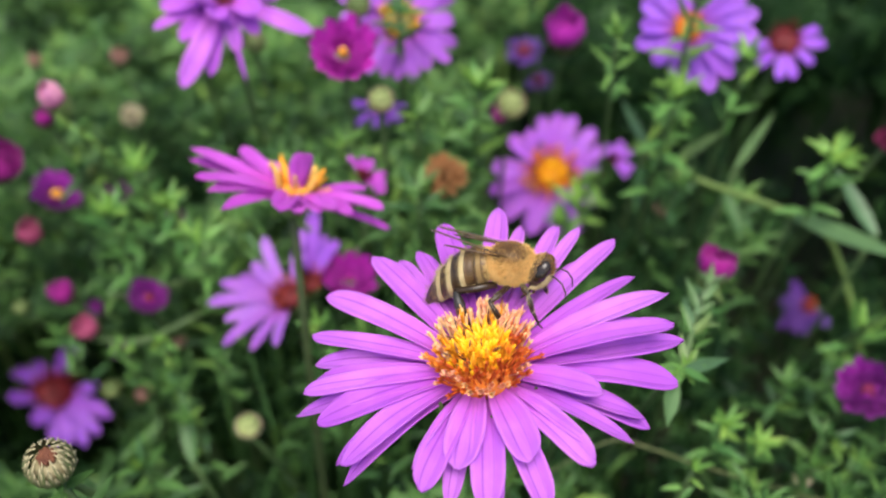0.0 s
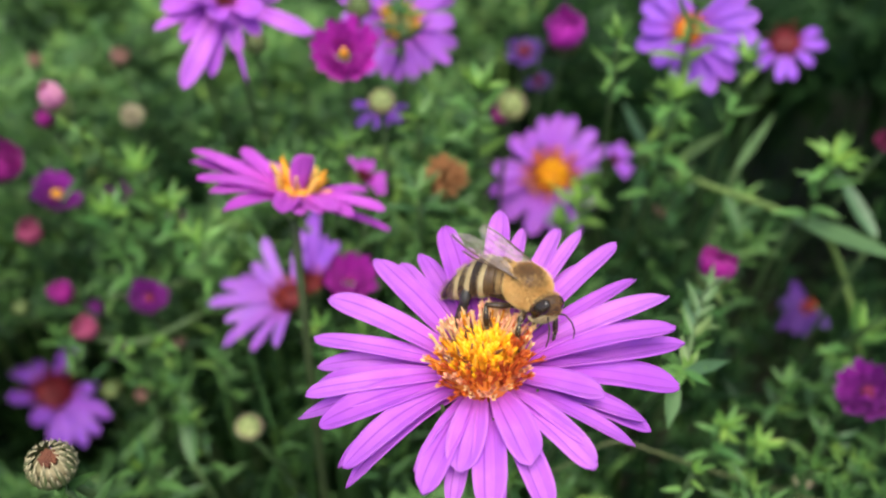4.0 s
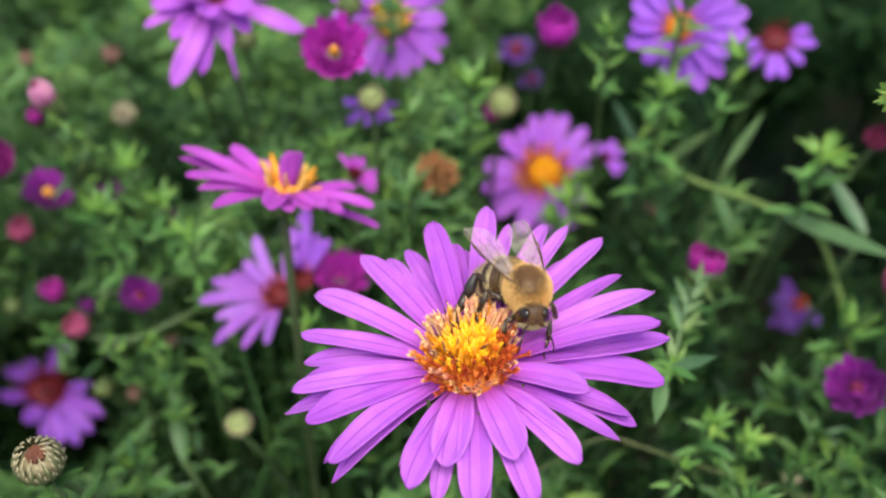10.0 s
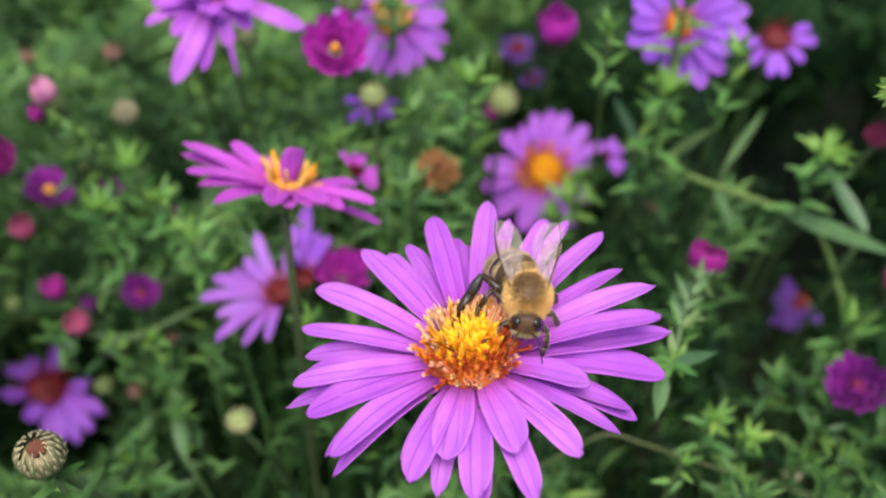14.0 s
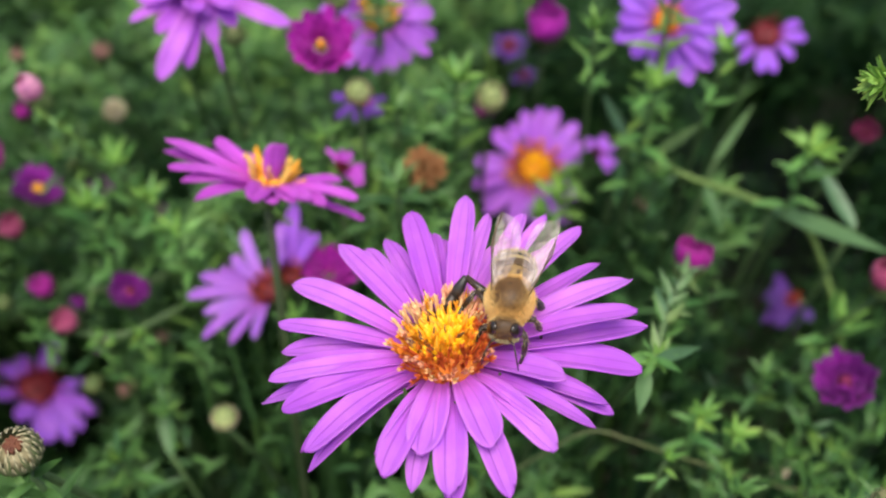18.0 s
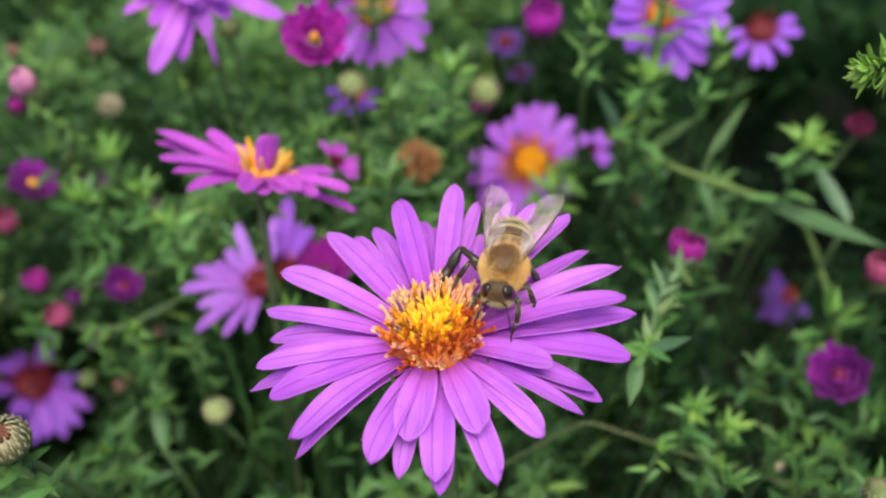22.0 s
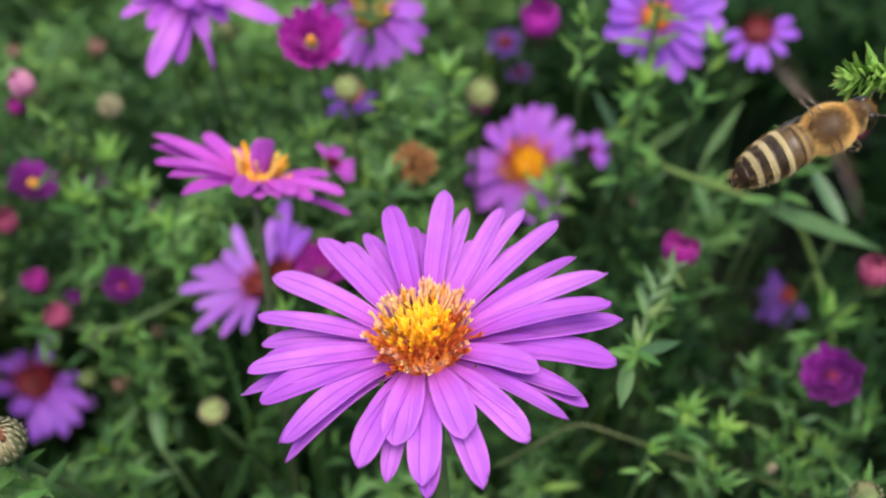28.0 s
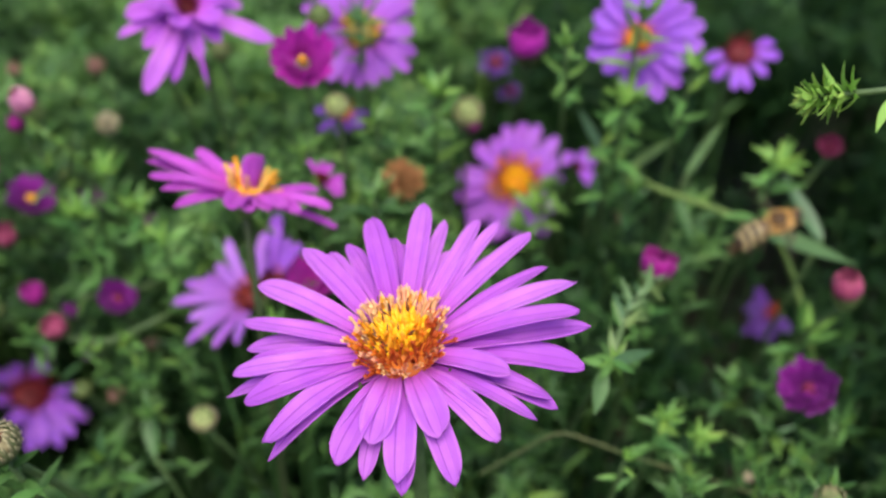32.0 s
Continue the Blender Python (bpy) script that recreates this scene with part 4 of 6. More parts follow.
shaped_aster((-0.0238, 0.0464, 0.3832), (0.21, 0.60, 0.77), SIDEWAYS_PETALS, 0.0010, "pink", STRAPS, (-0.021, 0.059, 0.0), "pink-purple aster seen from the side with raised yellow middle", 0.0021, 0.7, 11, 3.3, 22, 34, 1.2, "dark stem")
shaped_aster((0.0218, 0.1218, 0.3324), (-0.11, -0.66, 0.75), VIOLET_PETALS, 0.0032, "violet", HONEY, (0.022, 0.282, 0.0), "open violet aster with an orange-yellow middle", 0.0044, 0.5, 12, 1.5, 90)
shaped_aster((0.0398, 0.0953, 0.3833), (-0.25, -0.78, 0.57), TALL_PETALS, 0.0020, "bluet", AMBER, (0.040, 0.255, 0.0), "open blue-violet aster with a sprig in front of it", 0.0026, 0.5, 13)
aster((0.0706, 0.1286, 0.3630), (-0.17, -0.49, 0.86), 0.00861, 7, "bluet", RED, (0.071, 0.289, 0.0), label="half-shed violet aster with a dark red middle", seed=14, start=190, span=215, width=0.30, raised=-10, disc_share=0.4)
shaped_aster((-0.0394, 0.0868, 0.3927), (0.21, -0.54, 0.81), DROOPING_PETALS, 0.0010, "orchid", RED, (-0.039, 0.247, 0.0), "pale lilac aster with drooping ragged petals", 0.0016, 0.5, 15)
aster((-0.0117, 0.1036, 0.3801), (0.10, -0.78, 0.62), 0.01250, 20, "violet", LIME, (-0.012, 0.264, 0.0), label="violet aster with a yellow-green middle", seed=16, raised=6, width=0.23, tall=1.5)
aster((-0.0154, 0.0973, 0.3659), (-0.05, -0.45, 0.89), 0.00570, 6, "blue", AMBER, (-0.015, 0.257, 0.0), label="small blue-violet aster behind a green bud", seed=17, width=0.3, start=170, span=240, raised=-12, ragged=0.25)
shaped_aster((-0.0309, 0.0648, 0.3467), (-0.33, -0.40, 0.86), SWEPT_PETALS, 0.0016, "lilac", RUST, (-0.031, 0.225, 0.0), "lilac aster with a red middle and petals swept to one side", 0.0028, 0.5, 18, broad=0.85)
shaped_aster((-0.0277, 0.0698, 0.3456), (-0.05, -0.30, 0.95), HALF_HIDDEN_PETALS, 0.0016, "bluet", RUST, (-0.025, 0.244, 0.0), "blue-violet aster half hidden behind the large flower", 0.0022, 0.4, 19, broad=0.8)
shaped_aster((-0.1086, 0.1131, 0.2667), (0.30, -0.16, 0.94), DUSKY_PETALS, 0.0035, "bluet", RED, (-0.109, 0.273, 0.0), "blue-violet aster with a dark red middle", 0.0056, 0.5, 20)
aster((0.0973, 0.1308, 0.2819), (-0.74, -0.10, 0.67), 0.01023, 10, "shade_violet", RUST, (0.097, 0.291, 0.0), label="small blue-violet aster deep in the bush", seed=21, start=110, span=200, width=0.27, disc_share=0.17)
aster((0.0200, 0.1907, 0.3270), (-0.08, -0.42, 0.91), 0.00594, 10, "shade_violet", RUST, (0.020, 0.351, 0.0), label="small far blue-violet aster with an orange middle", seed=22, width=0.27)
aster((-0.0171, 0.0714, 0.3677), (0.39, -0.13, 0.91), 0.00494, 7, "pink", RED, (-0.017, 0.231, 0.0), label="few-petalled purple aster behind a larger one", seed=23, start=-60, span=220, width=0.27, disc_share=0.12)
aster((0.0253, 0.1925, 0.3161), (-0.08, -0.18, 0.98), 0.00459, 9, "shade_violet", RED, (0.025, 0.352, 0.0), label="far violet aster in deep shade", seed=24, width=0.3)
aster((0.0375, 0.1315, 0.3300), (0.26, -0.56, 0.79), 0.00550, 4, "violet", RED, (0.040, 0.292, 0.0), label="small violet aster tucked behind a larger one", seed=25, width=0.42, start=-60, span=150, disc_share=0.1)
cup((-0.0201, 0.0828, 0.3853), (0.10, -0.65, 0.75), 0.00503, "cerise", (-0.020, 0.243, 0.0), "half-open magenta aster with a yellow middle", gape=0.75, seed=1)
cup((0.0236, 0.1333, 0.3633), (-0.07, -0.53, 0.84), 0.00420, "cerise", (0.024, 0.293, 0.0), "round closed magenta aster bud", gape=0.3, seed=2, middle='magenta')
cup((-0.0823, 0.0858, 0.3285), (-0.06, -0.50, 0.86), 0.00284, "magenta", (-0.082, 0.246, 0.0), "round magenta aster bud on a side stem", gape=0.1, seed=3, middle='magenta')
cup((-0.0705, 0.0684, 0.3353), (-0.07, -0.56, 0.82), 0.00240, "rose", (-0.070, 0.228, 0.0), "round rose-pink aster bud", gape=0.2, seed=4, middle='rose')
cup((0.0384, 0.0516, 0.3653), (0.16, 0.07, 0.98), 0.00263, "magenta", (0.038, 0.212, 0.0), "opening magenta bud in a green cup", gape=0.3, seed=5, middle='magenta')
cup((-0.0209, 0.0726, 0.3442), (0.10, -0.35, 0.92), 0.00444, "cerise", (-0.021, 0.240, 0.0), "half-open magenta aster behind the large flower", gape=0.7, seed=6, middle='magenta')
cup((-0.0622, 0.0801, 0.3322), (0.35, -0.28, 0.89), 0.00340, "plum", (-0.062, 0.240, 0.0), "half-open purple aster with a dark middle", gape=0.58, seed=7, middle='crimson')
cup((-0.0890, 0.1105, 0.3356), (0.39, -0.13, 0.91), 0.00483, "plum", (-0.089, 0.270, 0.0), "half-open plum aster with a yellow middle", gape=0.85, seed=8)
cup((0.0670, 0.0472, 0.3418), (-0.45, -0.28, 0.85), 0.00430, "plum", (0.067, 0.207, 0.0), "half-open purple double aster with a dark middle", gape=0.62, seed=9, middle='wine')
cup((-0.0950, 0.1049, 0.3289), (0.28, -0.51, 0.82), 0.00284, "rose", (-0.095, 0.265, 0.0), "round dusky rose aster bud", gape=0.2, seed=10, middle='rose')
cup((-0.0941, 0.1009, 0.3504), (0.49, -0.41, 0.77), 0.00406, "magenta", (-0.094, 0.261, 0.0), "large closed magenta aster bud", gape=0.4, seed=11, middle='magenta')
cup((-0.0730, 0.0876, 0.3738), (-0.40, -0.20, 0.90), 0.00262, "blush", (-0.073, 0.248, 0.0), "pale pink bud on a green cup", gape=0.1, seed=12, middle='blush')
cup((-0.0777, 0.0923, 0.3664), (0.05, -0.44, 0.89), 0.00176, "magenta", (-0.078, 0.252, 0.0), "small closed magenta bud on its stem", gape=0.1, seed=13, middle='magenta')
cup((-0.0785, 0.1170, 0.3304), (0.41, -0.50, 0.76), 0.00262, "plum", (-0.079, 0.277, 0.0), "small plum bud among green leaves", gape=0.5, seed=14, middle='plum')
cup((-0.0625, 0.1070, 0.3316), (0.36, -0.50, 0.79), 0.00178, "plum", (-0.063, 0.267, 0.0), "tiny purple bud among green leaves", gape=0.2, seed=15, middle='plum')
cup((-0.0782, 0.0939, 0.3028), (0.39, -0.37, 0.84), 0.00197, "plum", (-0.078, 0.254, 0.0), "tiny plum bud in shade", gape=0.2, seed=16, middle='plum')
cup((0.0746, 0.0813, 0.3687), (-0.38, -0.57, 0.73), 0.00196, "wine", (0.075, 0.241, 0.0), "dark wine-red half-open aster bud", gape=0.55, seed=17, middle='crimson')
cup((0.0718, 0.0550, 0.3582), (-0.20, -0.12, 0.97), 0.00267, "rose", (0.072, 0.215, 0.0), "opening rose-magenta aster bud", gape=0.2, seed=18, middle='rose')
cup((0.0114, 0.1503, 0.3311), (-0.06, -0.56, 0.83), 0.00268, "magenta", (0.011, 0.310, 0.0), "small shaded magenta bud", gape=0.2, seed=19, middle='magenta')
cup((-0.0868, 0.1061, 0.3043), (0.30, -0.34, 0.89), 0.00181, "plum", (-0.087, 0.266, 0.0), "tiny violet bud among green leaves", gape=0.3, seed=20, middle='plum')
cup((-0.1083, 0.1593, 0.3415), (0.38, -0.53, 0.76), 0.00171, "peach", (-0.108, 0.319, 0.0), "tiny faded peach bud", gape=0.2, seed=21, middle='peach')
cup((-0.0808, 0.1448, 0.3505), (0.30, -0.47, 0.83), 0.00215, "peach", (-0.081, 0.305, 0.0), "small faded peach bud", gape=0.2, seed=22, middle='peach')
cup((-0.0731, 0.0896, 0.2924), (0.23, -0.17, 0.96), 0.00211, "peach", (-0.073, 0.250, 0.0), "small faded peach bud low in the bush", gape=0.25, seed=23, middle='peach')
cup((-0.0638, 0.0952, 0.3044), (0.21, -0.22, 0.95), 0.00142, "peach", (-0.064, 0.255, 0.0), "tiny faded peach-brown aster bud", gape=0.2, seed=24, middle='peach')
cup((0.0569, 0.0388, 0.3290), (-0.19, -0.22, 0.96), 0.00120, "cream", (0.057, 0.199, 0.0), "pale peach withered bud", gape=0.4, seed=25, middle='peach')
cup((0.0443, 0.1077, 0.3328), (-0.11, -0.47, 0.88), 0.00147, "peach", (0.044, 0.268, 0.0), "tiny faded peach-brown aster bud", gape=0.2, seed=26, middle='peach')
cup((-0.0498, 0.0973, 0.3855), (0.36, -0.59, 0.73), 0.00185, "peach", (-0.050, 0.257, 0.0), "small pale bud beside a lilac aster", gape=0.2, seed=27, middle='peach')
knob((-0.0418, -0.0011, 0.3859), (0.10, -0.22, 0.97), 0.00248, (-0.042, 0.149, 0.0), "closed aster head with straw-tipped scales", mat="straw", middle='umber', long=True)
knob((0.0088, 0.0909, 0.3702), (0.03, -0.53, 0.85), 0.00275, (0.009, 0.241, 0.0), "pale green closed aster head", mat="pale calyx", fringe='cream', middle='calyx')
knob((-0.0133, 0.0703, 0.3835), (0.06, -0.53, 0.84), 0.00212, (-0.013, 0.220, 0.0), "pale green closed aster head", mat="pale calyx", fringe='cream', middle='calyx')
knob((-0.0318, 0.0305, 0.3529), (0.16, -0.26, 0.95), 0.00205, (-0.032, 0.180, 0.0), "pale green closed aster head", mat="pale calyx", fringe='cream', middle='calyx')
knob((-0.0739, 0.0769, 0.3087), (0.26, -0.17, 0.95), 0.00192, (-0.074, 0.227, 0.0), "small green closed aster head", fringe='pale calyx', middle='calyx')
knob((-0.0385, 0.1012, 0.3771), (0.18, -0.51, 0.84), 0.00199, (-0.038, 0.251, 0.0), "small cream-green closed head")
knob((-0.0186, 0.0978, 0.3862), (0.08, -0.55, 0.83), 0.00220, (-0.019, 0.248, 0.0), "small green closed aster head", fringe='pale calyx', middle='calyx')
knob((-0.0794, 0.1069, 0.3446), (0.31, -0.36, 0.88), 0.00180, (-0.079, 0.257, 0.0), "tiny green closed aster head", fringe='pale calyx', middle='calyx')
knob((-0.1006, 0.1003, 0.3104), (0.34, -0.23, 0.91), 0.00169, (-0.101, 0.250, 0.0), "tiny green closed aster head", fringe='pale calyx', middle='calyx')
knob((0.0486, 0.0025, 0.3718), (-0.24, 0.03, 0.97), 0.00169, (0.049, 0.152, 0.0), "closed green aster head near the soil side")
knob((0.0137, 0.0135, 0.3900), (0.13, 0.03, 0.99), 0.00102, (0.014, 0.163, 0.0), "small pale closed head under the petals", fringe='cream', mat='pale calyx')
tuft_head((-0.0032, 0.0799, 0.3622), (-0.00, -0.30, 0.95), 0.00360, (-0.003, 0.240, 0.0), "dry", "withered dry brown aster head", 1, 120)
tuft_head((-0.0786, 0.1379, 0.3384), (0.28, -0.42, 0.86), 0.00260, (-0.079, 0.288, 0.0), "cream", "fluffy cream aster head gone to seed", 5, 90)
flower_shoot = shoot((0.0257, 0.0201, 0.3761), (0.017, 0.110, 0.0), "fresh green leafy shoot beside the large flower", mat="fresh", leaves=3, top=0.006, size=0.5, crown=8, splay=0.7, sag=(0.004, 0.02, 0.03), seed=55)
shoot((0.0387, 0.0512, 0.3621), (0.041, 0.152, 0.0), "leafy shoot under a magenta bud", mat='fresh', leaves=16, top=0.03, size=0.8, seed=58)
tip_shoot = shoot((0.0416, 0.0206, 0.4140), (0.130, 0.030, 0.0), "bright green leafy shoot tip reaching in", (0.045, 0.0, 0.115), 54, 0.44, "young leaf", 0.0075, 5, 22)
shoot((0.0657, 0.0803, 0.3655), (0.073, 0.185, 0.0), "fresh green leafy aster shoot", mat='fresh', leaves=10, top=0.02, size=1.05, crown=14, splay=0.7, seed=60)
shoot((0.0256, 0.0865, 0.3859), (0.052, 0.197, 0.0), "fresh green leafy aster shoot", mat='fresh', leaves=12, top=0.016, size=0.8, seed=61)
shoot((0.0367, 0.0837, 0.3761), (0.042, 0.191, 0.0), "leafy shoot in front of a violet aster", mat='fresh', leaves=18, top=0.03, size=1.1, crown=11, seed=62)
shoot((0.0379, 0.0860, 0.3919), (0.041, 0.193, 0.0), "slender shoot crossing a violet aster", mat='tender leaf', leaves=22, top=0.04, size=1.0, seed=63)
shoot((0.0488, 0.0878, 0.3810), (0.055, 0.196, 0.0), "fresh green leafy aster shoot", mat='fresh', leaves=8, top=0.02, size=0.9, seed=64)
shoot((-0.0657, 0.0805, 0.3523), (-0.073, 0.190, 0.0), "fresh green leafy aster shoot", mat='fresh', leaves=18, top=0.03, size=1.1, crown=12, seed=65)
shoot((-0.0618, 0.0897, 0.3567), (-0.067, 0.198, 0.0), "fresh green leafy aster shoot", mat='fresh', leaves=14, top=0.03, size=1.0, crown=9, seed=66)
shoot((-0.0542, 0.0819, 0.3540), (-0.058, 0.187, 0.0), "fresh green leafy aster shoot", mat='fresh', leaves=14, top=0.03, size=0.95, crown=9, seed=67)
shoot((-0.0747, 0.0932, 0.3543), (-0.079, 0.198, 0.0), "fresh green leafy aster shoot", mat='leaf', leaves=14, top=0.03, size=1.0, crown=8, seed=68)
shoot((-0.0472, 0.0713, 0.3545), (-0.052, 0.176, 0.0), "fresh green leafy aster shoot", mat='fresh', leaves=14, top=0.03, size=0.9, crown=9, seed=69)
shoot((0.0027, 0.0883, 0.3749), (0.002, 0.200, 0.0), "fresh green leafy aster shoot", mat='fresh', leaves=18, top=0.03, size=1.1, crown=11, seed=71)
shoot((-0.0077, 0.0812, 0.3730), (-0.008, 0.189, 0.0), "fresh green leafy aster shoot", mat='leaf', leaves=18, top=0.035, size=1.1, seed=72)
shoot((-0.0112, 0.0951, 0.3856), (-0.011, 0.202, 0.0), "shoot in front of a yellow-centred aster", mat='leaf', leaves=8, top=0.02, size=1.0, seed=73)
shoot((-0.0076, 0.0697, 0.3658), (-0.008, 0.175, 0.0), "fresh green leafy aster shoot", mat='leaf', leaves=12, top=0.025, size=1.0, seed=74)
shoot((-0.0498, 0.1017, 0.3551), (-0.053, 0.202, 0.0), "slender green shoot between pale buds", mat='leaf', leaves=12, top=0.024, size=0.9, crown=9, seed=172)
shoot((-0.0388, 0.1026, 0.3612), (-0.041, 0.203, 0.0), "slender green shoot between pale buds", mat='leaf', leaves=12, top=0.024, size=0.85, crown=9, seed=175)
shoot((-0.0210, 0.0849, 0.3654), (-0.022, 0.185, 0.0), "slender green shoot between pale buds", mat='fresh', leaves=12, top=0.024, size=0.8, crown=9, seed=176)
shoot((-0.0279, 0.0874, 0.3619), (-0.030, 0.187, 0.0), "slender green shoot between pale buds", mat='leaf', leaves=12, top=0.024, size=0.7, crown=9, seed=177)
shoot((-0.0228, 0.0464, 0.3575), (-0.028, 0.147, 0.0), "fresh green leafy aster shoot", mat='fresh', leaves=9, top=0.012, size=0.75, crown=6, seed=75)
shoot((0.0235, 0.0929, 0.3468), (0.047, 0.200, 0.0), "green sprig reaching across a violet aster", (0.01, -0.01, 0.02), leaves=9, top=0.012, size=1.0, mat="fresh", crown=11, seed=150)
shoot((0.0204, 0.0905, 0.3431), (0.047, 0.200, 0.0), "green sprig reaching across a violet aster", (0.01, -0.01, 0.02), leaves=9, top=0.012, size=0.9, mat="fresh", crown=11, seed=151)
shoot((0.0269, 0.0982, 0.3479), (0.047, 0.200, 0.0), "green sprig reaching across a violet aster", (0.01, -0.01, 0.02), leaves=9, top=0.012, size=0.8, mat="fresh", crown=11, seed=152)
shoot((0.0408, 0.0876, 0.3546), (0.045, 0.193, 0.0), "fresh green leafy aster shoot", mat='leaf', leaves=16, top=0.04, size=1.1, seed=78)
shoot((0.0453, 0.0346, 0.3436), (0.050, 0.136, 0.0), "fresh green leafy aster shoot", mat='fresh', leaves=14, top=0.025, size=0.75, crown=12, seed=79)
shoot((0.0403, 0.0225, 0.3488), (0.043, 0.123, 0.0), "fresh green leafy aster shoot", mat='leaf', leaves=12, top=0.02, size=0.75, seed=81)
shoot((0.0053, 0.0184, 0.3569), (0.006, 0.118, 0.0), "fresh green leafy aster shoot", mat='leaf', leaves=9, top=0.02, size=0.75, seed=82)
shoot((0.0629, 0.0355, 0.3382), (0.067, 0.134, 0.0), "fresh green leafy aster shoot", mat='leaf', leaves=12, top=0.025, size=0.75, seed=83)
shoot((0.0740, 0.0667, 0.3362), (0.079, 0.169, 0.0), "fresh green leafy aster shoot", mat='fresh', leaves=12, top=0.03, size=1.2, seed=84)
shoot((-0.0417, -0.0011, 0.3832), (-0.048, 0.104, 0.0), "short leafy stem under a closed head", mat='leaf', leaves=7, top=0.01, size=0.7, seed=86)
shoot((-0.0177, 0.0607, 0.3419), (-0.018, 0.158, 0.0), "fresh green leafy aster shoot", mat='leaf', leaves=9, top=0.02, size=1.0, seed=87)
shoot((-0.0699, 0.0903, 0.3640), (-0.056, 0.198, 0.0), "green side stem with a pink bud", mat='fresh', leaves=6, top=0.05, size=0.7, crown=2, seed=88)
shoot((-0.0464, 0.0453, 0.3365), (-0.051, 0.147, 0.0), "fresh green leafy aster shoot", mat='leaf', leaves=9, top=0.03, size=0.8, seed=89)
shoot((-0.0514, 0.0349, 0.3372), (-0.054, 0.133, 0.0), "fresh green leafy aster shoot", mat='leaf', leaves=14, top=0.03, size=1.1, seed=90)
shoot((-0.0635, 0.0652, 0.3336), (-0.067, 0.165, 0.0), "green leafy shoot among rose and plum buds", mat='fresh', leaves=11, top=0.02, size=0.6, seed=160)
shoot((-0.0561, 0.0660, 0.3338), (-0.059, 0.166, 0.0), "green leafy shoot among rose and plum buds", mat='fresh', leaves=11, top=0.02, size=0.6, seed=161)
shoot((-0.0525, 0.0590, 0.3298), (-0.056, 0.159, 0.0), "green leafy shoot among rose and plum buds", mat='leaf', leaves=11, top=0.02, size=0.7, seed=162)
shoot((-0.0789, 0.0736, 0.3278), (-0.084, 0.174, 0.0), "green leafy shoot among rose and plum buds", mat='leaf', leaves=11, top=0.02, size=0.9, seed=164)
shoot((-0.0448, 0.0607, 0.3355), (-0.047, 0.161, 0.0), "green leafy shoot among rose and plum buds", mat='leaf', leaves=11, top=0.02, size=0.7, seed=165)
long_leaf((0.0644, 0.0871, 0.3475), (0.0803, 0.0678, 0.3506), 0.00400, "long soft green strap leaf", "pale leaf")
long_leaf((0.0766, 0.0781, 0.3499), (0.0704, 0.0897, 0.3571), 0.00300, "broad upright strap leaf", "pale leaf")
long_leaf((0.0413, 0.0938, 0.3554), (0.0492, 0.0906, 0.3647), 0.00258, "strap leaf on a bowed stem", "pale leaf")
long_leaf((0.0521, 0.0897, 0.3571), (0.0582, 0.0930, 0.3676), 0.00181, "upright narrow green strap leaf", "pale leaf")
long_leaf((0.0376, 0.1030, 0.3533), (0.0324, 0.1089, 0.3603), 0.00207, "strap leaf on a bowed stem", "pale leaf")
long_leaf((0.0365, 0.1000, 0.3497), (0.0336, 0.0868, 0.3470), 0.00225, "hanging narrow green strap leaf", "leaf")
long_leaf((0.0512, 0.0899, 0.3508), (0.0532, 0.0807, 0.3463), 0.00239, "hanging narrow green strap leaf", "leaf")
long_leaf((0.0050, 0.0967, 0.3587), (-0.0027, 0.1009, 0.3638), 0.00242, "small strap leaf beside a dry head", "leaf")
long_leaf((0.0256, 0.0198, 0.3765), (0.0304, 0.0186, 0.3798), 0.00155, "", "pale leaf", (0.05, -0.62, 0.78), flower_shoot)
long_leaf((0.0256, 0.0198, 0.3765), (0.0277, 0.0156, 0.3781), 0.00100, "", "fresh", (0.05, -0.62, 0.78), flower_shoot)
long_leaf((0.0256, 0.0198, 0.3765), (0.0275, 0.0225, 0.3776), 0.00090, "", "leaf", (0.05, -0.62, 0.78), flower_shoot)
long_leaf((0.0256, 0.0198, 0.3765), (0.0255, 0.0244, 0.3781), 0.00100, "", "pale leaf", (0.05, -0.62, 0.78), flower_shoot)
long_leaf((0.0256, 0.0198, 0.3765), (0.0216, 0.0214, 0.3749), 0.00130, "", "fresh", (0.05, -0.62, 0.78), flower_shoot)
long_leaf((0.0256, 0.0198, 0.3765), (0.0230, 0.0167, 0.3758), 0.00100, "", "leaf", (0.05, -0.62, 0.78), flower_shoot)
long_leaf((0.0256, 0.0198, 0.3765), (0.0245, 0.0237, 0.3758), 0.00080, "", "leaf", (0.05, -0.62, 0.78), flower_shoot)
long_leaf((0.0245, 0.0195, 0.3752), (0.0224, 0.0136, 0.3729), 0.00215, "", "pale leaf", (0.2, -0.75, 0.6), flower_shoot)
long_leaf((0.0271, 0.0248, 0.3777), (0.0260, 0.0284, 0.3796), 0.00100, "", "leaf", (0.2, -0.75, 0.6), flower_shoot)
long_leaf((0.0271, 0.0229, 0.3771), (0.0294, 0.0230, 0.3787), 0.00070, "", "leaf", (0.0, -0.75, 0.6), flower_shoot)
bud_stem = twig([(0.0255, 0.0200, 0.3760), (0.0271, 0.0246, 0.3774), (0.0296, 0.0313, 0.3755), (0.0375, 0.0494, 0.3646)], 0.00045, "upright green stem under a magenta bud", "stem")
stem_leaves(bud_stem, [(0.0271, 0.0246, 0.3774), (0.0296, 0.0313, 0.3755), (0.0375, 0.0494, 0.3646)], 22, 0.62, "pale leaf", 5)
